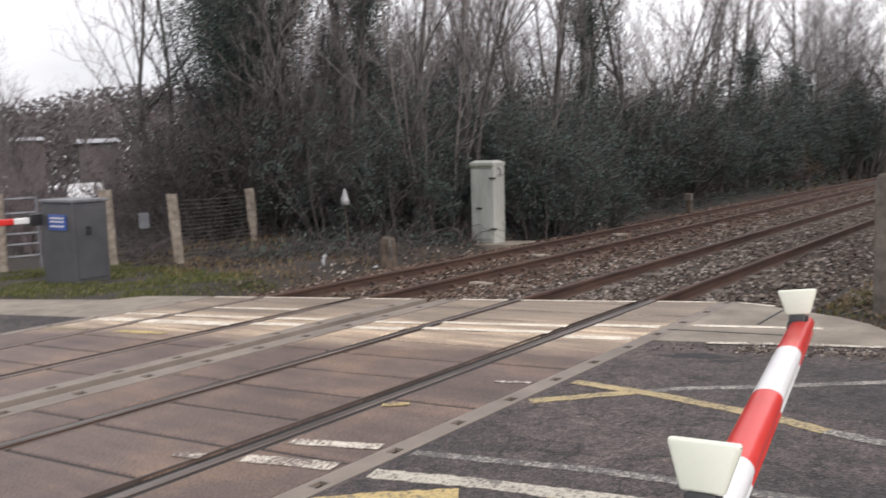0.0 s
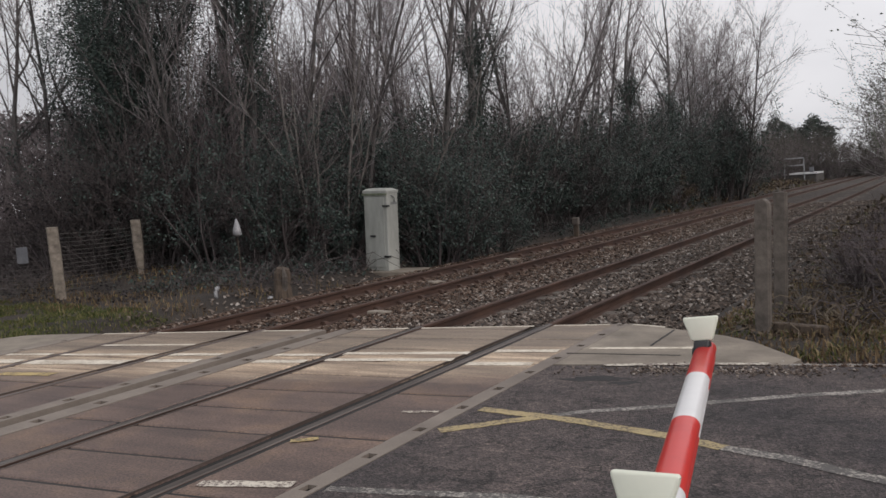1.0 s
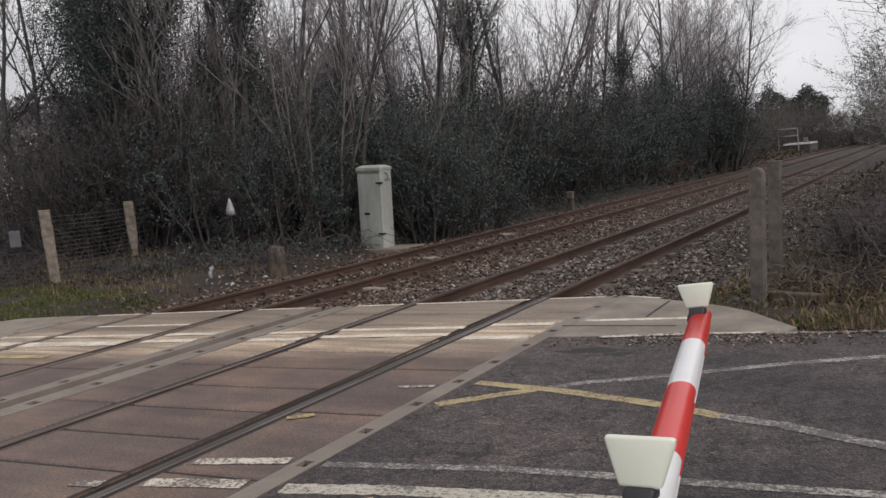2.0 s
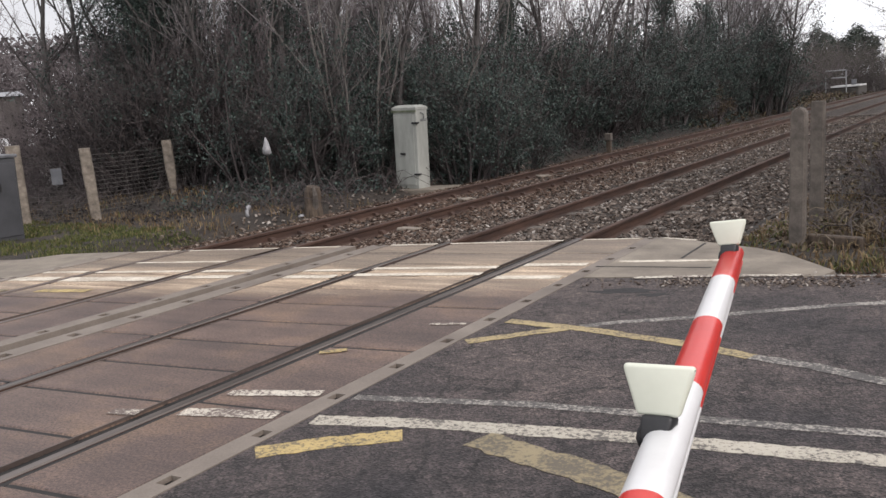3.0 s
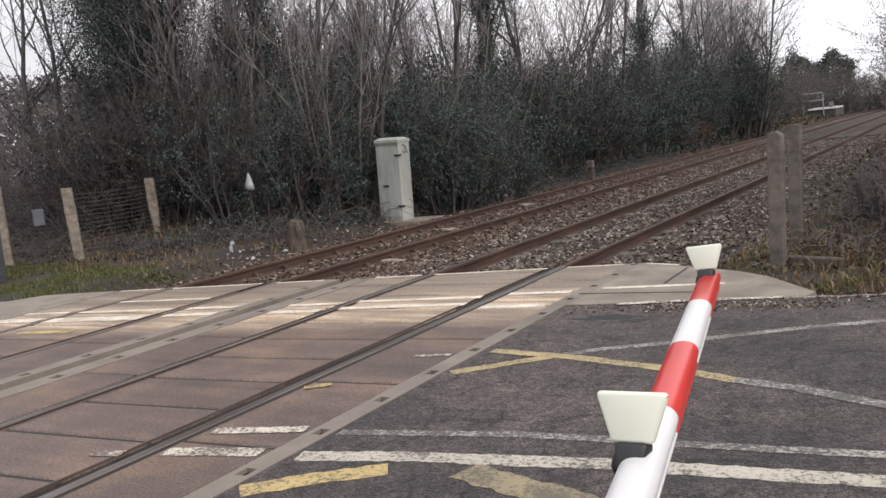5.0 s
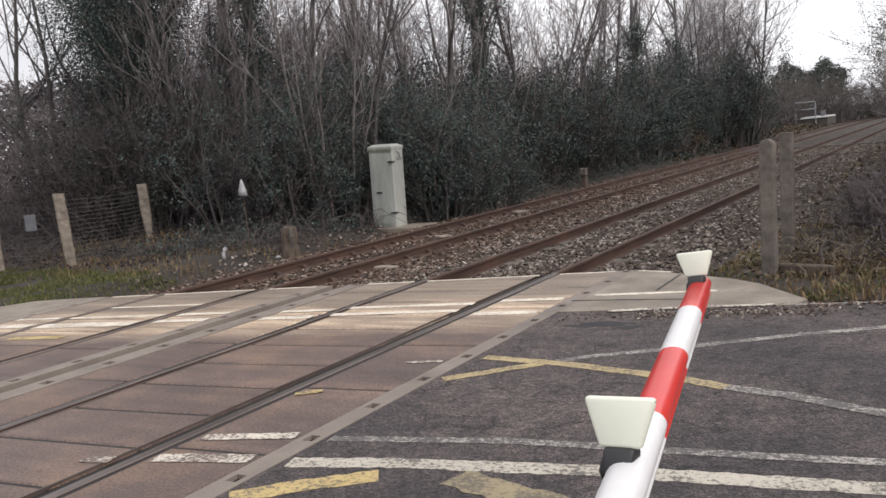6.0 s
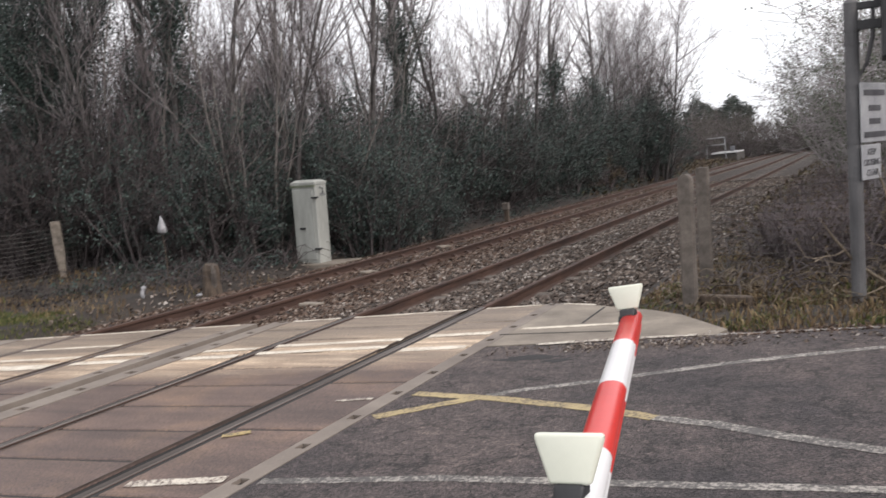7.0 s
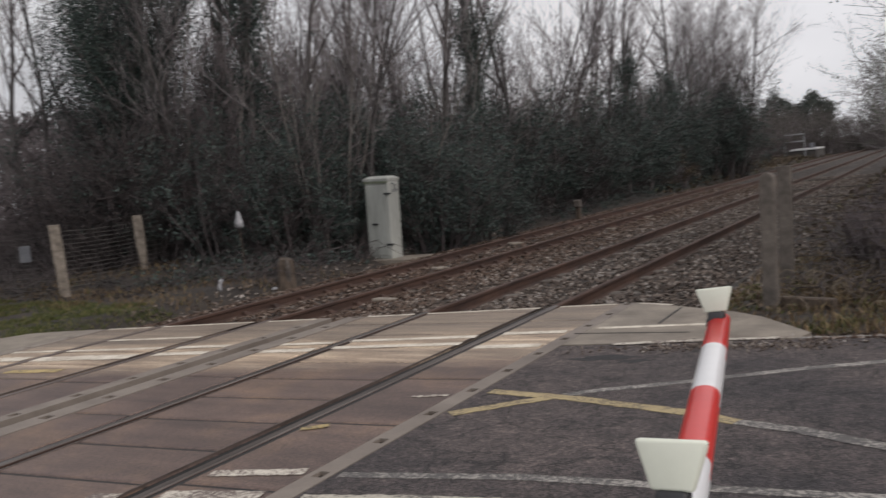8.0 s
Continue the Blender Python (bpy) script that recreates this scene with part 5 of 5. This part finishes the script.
# ---- litter ----
def crumple(at, size, label, seed):
    rng = random.Random(seed)
    bm = bmesh.new()
    bmesh.ops.create_icosphere(bm, subdivisions=2, radius=1)
    for v in bm.verts:
        v.co = Vector((v.co.x * size[0], v.co.y * size[1], v.co.z * size[2])) * rng.uniform(0.7, 1.25)
    g = Geo()
    bm.verts.index_update()
    g.v, g.f = [tuple(v.co) for v in bm.verts], [tuple(v.index for v in f.verts) for f in bm.faces]
    bm.free()
    ob = part("litter", g, RUBBISH)
    ob.matrix_basis = pose(*at)
    tagged(ob, label, "litter", "scraps of litter")


crumple((-10.6, 12.22, -0.13), (0.06, 0.05, 0.025), "flattened white paper scrap by the ballast", 1)
crumple((-11.2, 11.5, 0.02), (0.035, 0.035, 0.07), "crumpled white plastic caught in low stems", 2)
crumple((-11.35, 11.7, 0.10), (0.04, 0.05, 0.05), "torn white plastic caught in low stems", 3)
for sx, sy, sw, sl in ((-7.43, 24.54, 0.24, 0.34), (-8.61, 18.18, 0.1, 0.16), (-8.25, 14.1, 0.1, 0.14), (-7.08, 10.45, 0.16, 0.11), (-7.2, 20.6, 0.08, 0.13)):
    slab = part("ballast_slab", bevelled(Geo().box((-sw, -sl, -0.03), (sw, sl, 0.02)), 0.012, 1), OLD_POST)
    slab.matrix_basis = pose(sx, sy, ballast_z(sx, sy) + 0.03, 4, -3, 25 * sx)
    tagged(slab, "flat pale slab lying on the track ballast", "slab", "pale slabs on the ballast")
bag = thing("plastic_bag", pose(-11.62, 12.62, 0.0), "white plastic bag snagged on a bramble stem", "bag")
part("stem", Geo().tube([(0, 0, -0.15), (0.02, 0, 0.5), (0, 0, 1.05)], [0.011, 0.009, 0.006], 5), WOOD, bag)
part("bag", Geo().tube([(0, 0, 0.97), (0.01, 0, 1.0), (0.0, 0, 1.1), (0.01, 0, 1.2), (0.0, 0.0, 1.3)], [0.03, 0.085, 0.075, 0.045, 0.012], 7), RUBBISH, bag, "", True)


# ---- ground cover at the wood's edge ----
def ground_cover(name, mat, spots, size, spread, label, seed):
    rng = np.random.default_rng(seed)
    c = np.array(spots) + np.stack([rng.normal(size=len(spots)) * 0.05, rng.normal(size=len(spots)) * 0.05, np.abs(rng.normal(size=len(spots))) * spread], 1)
    tagged(new(name, leaf_mesh(name, c, size, mat, seed, 1.5)), label, "undergrowth", kind="stuff")


edge_of_wood = lambda x, y: x < -10.75 - 1.1 * (1 - smooth01(12, 16.5, y)) and not (-11.6 < x < -9.9 and 15.7 < y < 17.0) and math.hypot(x + 15.1, y - 11.35) > 0.5
ground_cover("ground_ivy", IVY, scatter(20000, -14.5, -10.6, 12.0, 50, edge_of_wood, 21, 0.8, -0.2), 0.08, 0.16, "dark ivy and weeds creeping over the ground", 21)
ground_cover("leaf_litter", BRAMBLE, scatter(14000, -20, -10.6, 10.6, 30, lambda x, y: edge_of_wood(x, y) and y > 9.9 - 0.2 * (x + 11), 22, 0.8, -0.3), 0.07, 0.07, "brown leaf litter and broken stems", 22)
ground_cover("leaf_litter", DEAD_LEAF, scatter(9000, -1.9, 5, 8.6, 16, right, 23, 0.9, -0.2), 0.06, 0.06, "brown dead leaves on the bank", 23)

ground_cover("leaf_litter", DEAD_LEAF, scatter(7000, -18, -10.3, 38, 100, lambda x, y: True, 24, 0.3, -0.4), 0.22, 0.14, "brown weeds and dead grass beside the far track", 24)
ground_cover("leaf_litter", DEAD_LEAF, scatter(3000, -2.6, 2, 16, 60, lambda x, y: True, 25, 0.3, -0.4), 0.14, 0.1, "brown weeds along the railway bank", 25)
rs = np.random.default_rng(41)
rx = rs.uniform(-2.5, 5, 3600)
ry = SLOPE * rx + 7.52 + np.abs(rs.normal(size=3600)) * 0.16
ok = (rx > -1.1) | (ry < 7.0)
stones("road_grit", STONES_BROWN, rx[ok], ry[ok], np.where(ry[ok] - SLOPE * rx[ok] < 7.57, 0.004, -0.02) + 0 * rx[ok], 0.006, 0.02, "brown grit and crumbled kerb at the road edge", "grit", 41)
rx = np.where(rs.random(760) < 0.6, rs.uniform(-2.3, -0.9, 760), rs.uniform(-2.9, 1.5, 760))
ry = SLOPE * rx + 7.36 + rs.normal(size=760) * 0.1
stones("road_grit", STONES_GREY, rx, ry, 0 * rx + 0.007, 0.005, 0.016, "loose brown rubble and grit on the asphalt edge", "grit", 42)
rx, ry = rs.uniform(-11.2, -10.2, 900), rs.uniform(9.2, 22, 900)
stones("ballast_stones", STONES_GREY, rx, ry, [max(ground_z(p, q), ballast_z(p, q) if p > -10.65 else -9) + 0.012 for p, q in zip(rx, ry)], 0.015, 0.04, "stray grey stones on the cess", "ballast stones", 43)


# ---- road markings ----
COATS = []


def marking(points, width, mat, label, z=0.0025):
    """A thin coat of paint with ragged edges along a line of points."""
    COATS.append(label)
    z += 0.0004 * (len(COATS) % 6)
    rng = random.Random(len(COATS))
    raw = [Vector((x, y, 0)) for x, y in points]
    pts = []
    for a, b in zip(raw, raw[1:]):
        k = max(1, int((b - a).length / 0.05))
        pts += [a.lerp(b, i / k) for i in range(k)]
    pts.append(raw[-1])
    g = Geo()
    for i, p in enumerate(pts):
        d = (pts[min(i + 1, len(pts) - 1)] - pts[max(i - 1, 0)]).normalized()
        s = Vector((-d.y, d.x, 0))
        e0, e1 = (width * (0.5 + rng.uniform(-0.09, 0.05)) for _ in range(2))
        g.v += [(p.x - s.x * e0, p.y - s.y * e0, z), (p.x + s.x * e1, p.y + s.y * e1, z)]
    n = len(pts) - 1
    g.f = [(2 * i, 2 * i + 2, 2 * i + 3, 2 * i + 1) for i in range(n)]
    m = len(g.v)
    g.v += [(x, y, z - 0.002) for x, y, _ in g.v]
    g.f += [(2 * i + 2, 2 * i, m + 2 * i, m + 2 * i + 2) for i in range(n)] + [(2 * i + 1, 2 * i + 3, m + 2 * i + 3, m + 2 * i + 1) for i in range(n)]
    tagged(part("road_marking", g, mat), label, "road marking", "painted road markings")


marking([(-3.0, 3.395), (-2.45, 3.53), (-1.45, 3.685), (-0.28, 3.79), (3, 4.0), (9, 4.6)], 0.135, PAINT_WHITE, "solid cracked white line across the asphalt")
marking([(-3.01, 3.76), (-2.05, 3.95), (-1.56, 3.99), (-1.18, 4.01), (-0.31, 4.08), (3, 4.35), (9, 5.0)], 0.085, PAINT_FADED, "thin faded white line across the asphalt")
marking([(-2.97, 5.53), (-2.34, 5.44), (-1.51, 5.22), (-1.18, 5.07)], 0.11, PAINT_PALE_YELLOW, "worn yellow box-junction line on asphalt")
marking([(-1.18, 5.07), (-0.84, 4.98), (-0.48, 4.81), (0.3, 4.5)], 0.11, PAINT_FADED, "worn pale end of a yellow line")
marking([(-2.98, 4.95), (-2.7, 5.22), (-2.42, 5.47)], 0.11, PAINT_PALE_YELLOW, "worn yellow line crossing another")
marking([(-2.4, 5.5), (-2.18, 5.67), (-1.71, 5.93), (-1.05, 6.35), (-0.49, 6.64), (0.17, 6.93)], 0.09, PAINT_FADED, "faded white line crossing the asphalt")
marking([(0.17, 6.93), (0.52, 7.18), (2.5, 7.8)], 0.1, PAINT_WHITE, "white line towards the road edge")
marking([(-2.97, 2.93), (-2.8, 3.1), (-2.42, 3.36)], 0.16, PAINT_YELLOW, "short broad yellow dash beside the edge beam")
marking([(-2.05, 3.44), (-1.36, 3.24), (-0.6, 2.95), (0.5, 2.5)], 0.2, PAINT_DULL, "broad dull yellow worn stripe")
marking([(-2.6, 7.10), (-2.07, 7.235), (-1.3, 7.385)], 0.08, PAINT_SPLOTCH, "chalky edge line along the apron", 0.0085)
marking([(-1.2, 7.395), (-0.5, 7.50), (0.6, 7.665), (3, 8.07)], 0.06, PAINT_FADED, "broken pale edge line at the verge")
for seam in ([(-2.46, 8.00), (-2.47, 8.86)], [(-3.11, 7.55), (-2.08, 7.61)]):
    marking(seam, 0.025, TAR, "dark open joint between the concrete bays of the apron", 0.0085)
# on the crossing panels
marking([(-3.8, 3.6), (-3.24, 3.76)], 0.10, PAINT_SPLOTCH, "worn white line on the crossing panel", 0.0030)
marking([(-3.82, 3.26), (-3.24, 3.39)], 0.12, PAINT_SPLOTCH, "patchy white line on the crossing panel", 0.0030)
marking([(-4.25, 3.12), (-4.06, 3.16)], 0.09, PAINT_SPLOTCH, "scrap of white paint between the rails", 0.0030)
marking([(-3.83, 4.46), (-3.68, 4.57)], 0.07, PAINT_YELLOW, "scrap of yellow paint beside the rail", 0.0030)
marking([(-3.5, 5.32), (-3.24, 5.40)], 0.06, PAINT_SPLOTCH, "scrap of pale paint on the panel", 0.0030)
for x0, x1, c, w, mat in ((-3.84, -3.24, 8.22, 0.13, PAINT_CREAM), (-5.36, -4.06, 8.12, 0.11, PAINT_CREAM), (-5.36, -4.06, 7.80, 0.12, PAINT_CREAM), (-6.1, -5.52, 8.05, 0.1, PAINT_CREAM), (-7.39, -6.76, 8.08, 0.12, PAINT_CREAM),
                          (-8.89, -7.60, 8.10, 0.09, PAINT_CREAM), (-9.7, -9.05, 8.12, 0.1, PAINT_CREAM), (-8.89, -7.60, 7.68, 0.22, PAINT_CREAM), (-9.7, -9.05, 7.72, 0.2, PAINT_CREAM), (-7.39, -6.76, 7.75, 0.15, PAINT_CREAM), (-6.1, -5.52, 7.72, 0.14, PAINT_CREAM),
                          (-8.89, -7.60, 8.68, 0.07, PAINT_CREAM), (-8.6, -7.9, 7.08, 0.14, PAINT_YELLOW), (-3.84, -3.24, 7.62, 0.14, PAINT_CREAM), (-9.7, -9.05, 7.1, 0.1, PAINT_DULL), (-2.98, -1.9, 8.3, 0.09, PAINT_CREAM)):
    marking([(x0, c + SLOPE * x0), (x1, c + SLOPE * x1)], w, mat, "worn chalky painted line across the footway panels", 0.0085 if x0 > -3 else 0.0030)
for x0, x1 in ((-3.84, -3.24), (-5.36, -4.06), (-6.1, -5.52), (-7.39, -6.76), (-8.89, -7.6), (-9.7, -9.05), (-2.98, -2.6)):
    k = -1 if x0 > -3 else 1
    marking([(x0, deck_end(x0) - 0.06 + (0.0 if k > 0 else -0.05)), (x1, deck_end(x1) - 0.06 + (0 if k > 0 else -0.26))], 0.06, PAINT_CREAM, "white painted end of the crossing", 0.0085 if k < 0 else 0.0030)

rt = random.Random(6)
for cx, cy, a, b in ((-2.5, 6.62, 0.28, 0.11), (-2.25, 6.52, 0.14, 0.07)):
    outline = [(cx + a * math.cos(k * math.tau / 18) * rt.uniform(0.5, 1.2), cy + SLOPE * a * math.cos(k * math.tau / 18) + b * math.sin(k * math.tau / 18) * rt.uniform(0.5, 1.2)) for k in range(18)]
    tagged(part("tar_patch", Geo().prism(outline, -0.01, 0.0012), TAR), "irregular dark tar patch in the asphalt", "road patch", "tar patches")


# ---- crossing panels, last: one object each ----
def build_deck_panels():
    deck = tagged(new("crossing_deck"), "brown rubber and concrete level crossing deck", "level crossing", kind="structure")
    bed = Geo()
    bed.prism([(-9.93, -14), (-3.05, -14), (-3.05, deck_end(-3.05) - 0.03), (-9.93, deck_end(-9.93) - 0.03)], -0.5, -0.14)
    part("filler", bed, GAP_SHADE, deck)
    A, B, C, D = RAILS
    rng = random.Random(9)
    # panels between the rails are half as long as those outside them
    columns = ((A + 0.085, -3.21, 1.2, 4.63), (B + 0.128, A - 0.128, 0.6, 5.69), (-6.12, B - 0.085, 1.2, 5.69), (C + 0.060, -6.75, 1.2, 5.35), (D + 0.105, C - 0.105, 0.6, 5.95), (-9.73, D - 0.060, 1.2, 5.35))
    for x0, x1, step, first in columns:
        skew = 0.06 * (x1 - x0)
        full = bevel_slab(x0, x1, 0.014, step - 0.014, -0.16, 0.0, 0.012, skew, skew).mesh("crossing_panel", DECK)
        part("joint_seal", Geo().prism([(x0 + 0.01, -12), (x1 - 0.01, -12), (x1 - 0.01, deck_end(x1) - 0.03), (x0 + 0.01, deck_end(x0) - 0.03)], -0.06, -0.0095), RUBBER, deck, "black filler in the panel joints")
        y = first - 20 * 0.6
        while y < deck_end(x0):
            if y + step < deck_end(x0) - 0.05:
                ob = part("crossing_panel", full, DECK, deck)
                ob.matrix_basis = pose(rng.uniform(-0.002, 0.002), y, rng.uniform(-0.0025, 0.0), rng.uniform(-0.11, 0.11), 0, 0)
            else:
                part("crossing_panel", bevel_slab(x0, x1, y + 0.004, deck_end(x0), -0.16, -0.001, 0.006, skew, deck_end(x1) - deck_end(x0)), DECK, deck)
                break
            y += step
    # black rubber seals on both sides of each rail, and the worn steel lip of the inner panels
    for r, inner in ((A, -1), (B, 1), (C, -1), (D, 1)):
        wide = 0.126 if r in (A, B) else 0.103
        near = 0.083 if r in (A, B) else 0.058
        for sgn, w in ((inner, wide), (-inner, near)):
            x0, x1 = sorted((r + sgn * 0.034, r + sgn * w))
            part("rubber_seal", Geo().box((x0, -12, -0.13), (x1, deck_end(r) - 0.02, -0.022 if sgn == inner else -0.012)), RUBBER, deck, "black rubber strip beside the rail")
        lip = r + inner * (wide + 0.008)
        part("steel_lip", Geo().box((lip - 0.006, -12, -0.02), (lip + 0.006, deck_end(r) - 0.02, 0.0025)), SHINE_FAR, deck, "worn steel edge of the panels")
    # edge beams with lifting pockets
    for x0, x1 in ((-3.2, -3.05), (-6.36, -6.13), (-6.74, -6.56), (-9.91, -9.74)):
        end = deck_end(x0) - 0.01
        beam = part("edge_beam", Geo(), BEAM, deck, "pale concrete edge beam with lifting pockets")
        g = Geo()
        a, b = x0 + 0.28 * (x1 - x0), x0 + 0.74 * (x1 - x0)
        g.box((x0, -12, -0.09), (a, end, 0.003))
        g.box((b, -12, -0.09), (x1, end, 0.003))
        y = 3.74 - 26 * 0.6
        prev = -12.0
        while y < end:
            if y > -11.5:
                g.box((a, prev, -0.09), (b, y - 0.045, 0.003))
                prev = y + 0.045
            y += 0.6
        g.box((a, prev, -0.09), (b, end, 0.003))
        beam.data = g.mesh("edge_beam", BEAM)
        # raised near-black floor gives the pockets their recess shade
        part("pocket_floor", Geo().box((a - 0.005, -12, -0.12), (b + 0.005, end, -0.022)), GAP_SHADE, beam, "near-black floor painting the shade in the lifting pockets")


build_deck_panels()
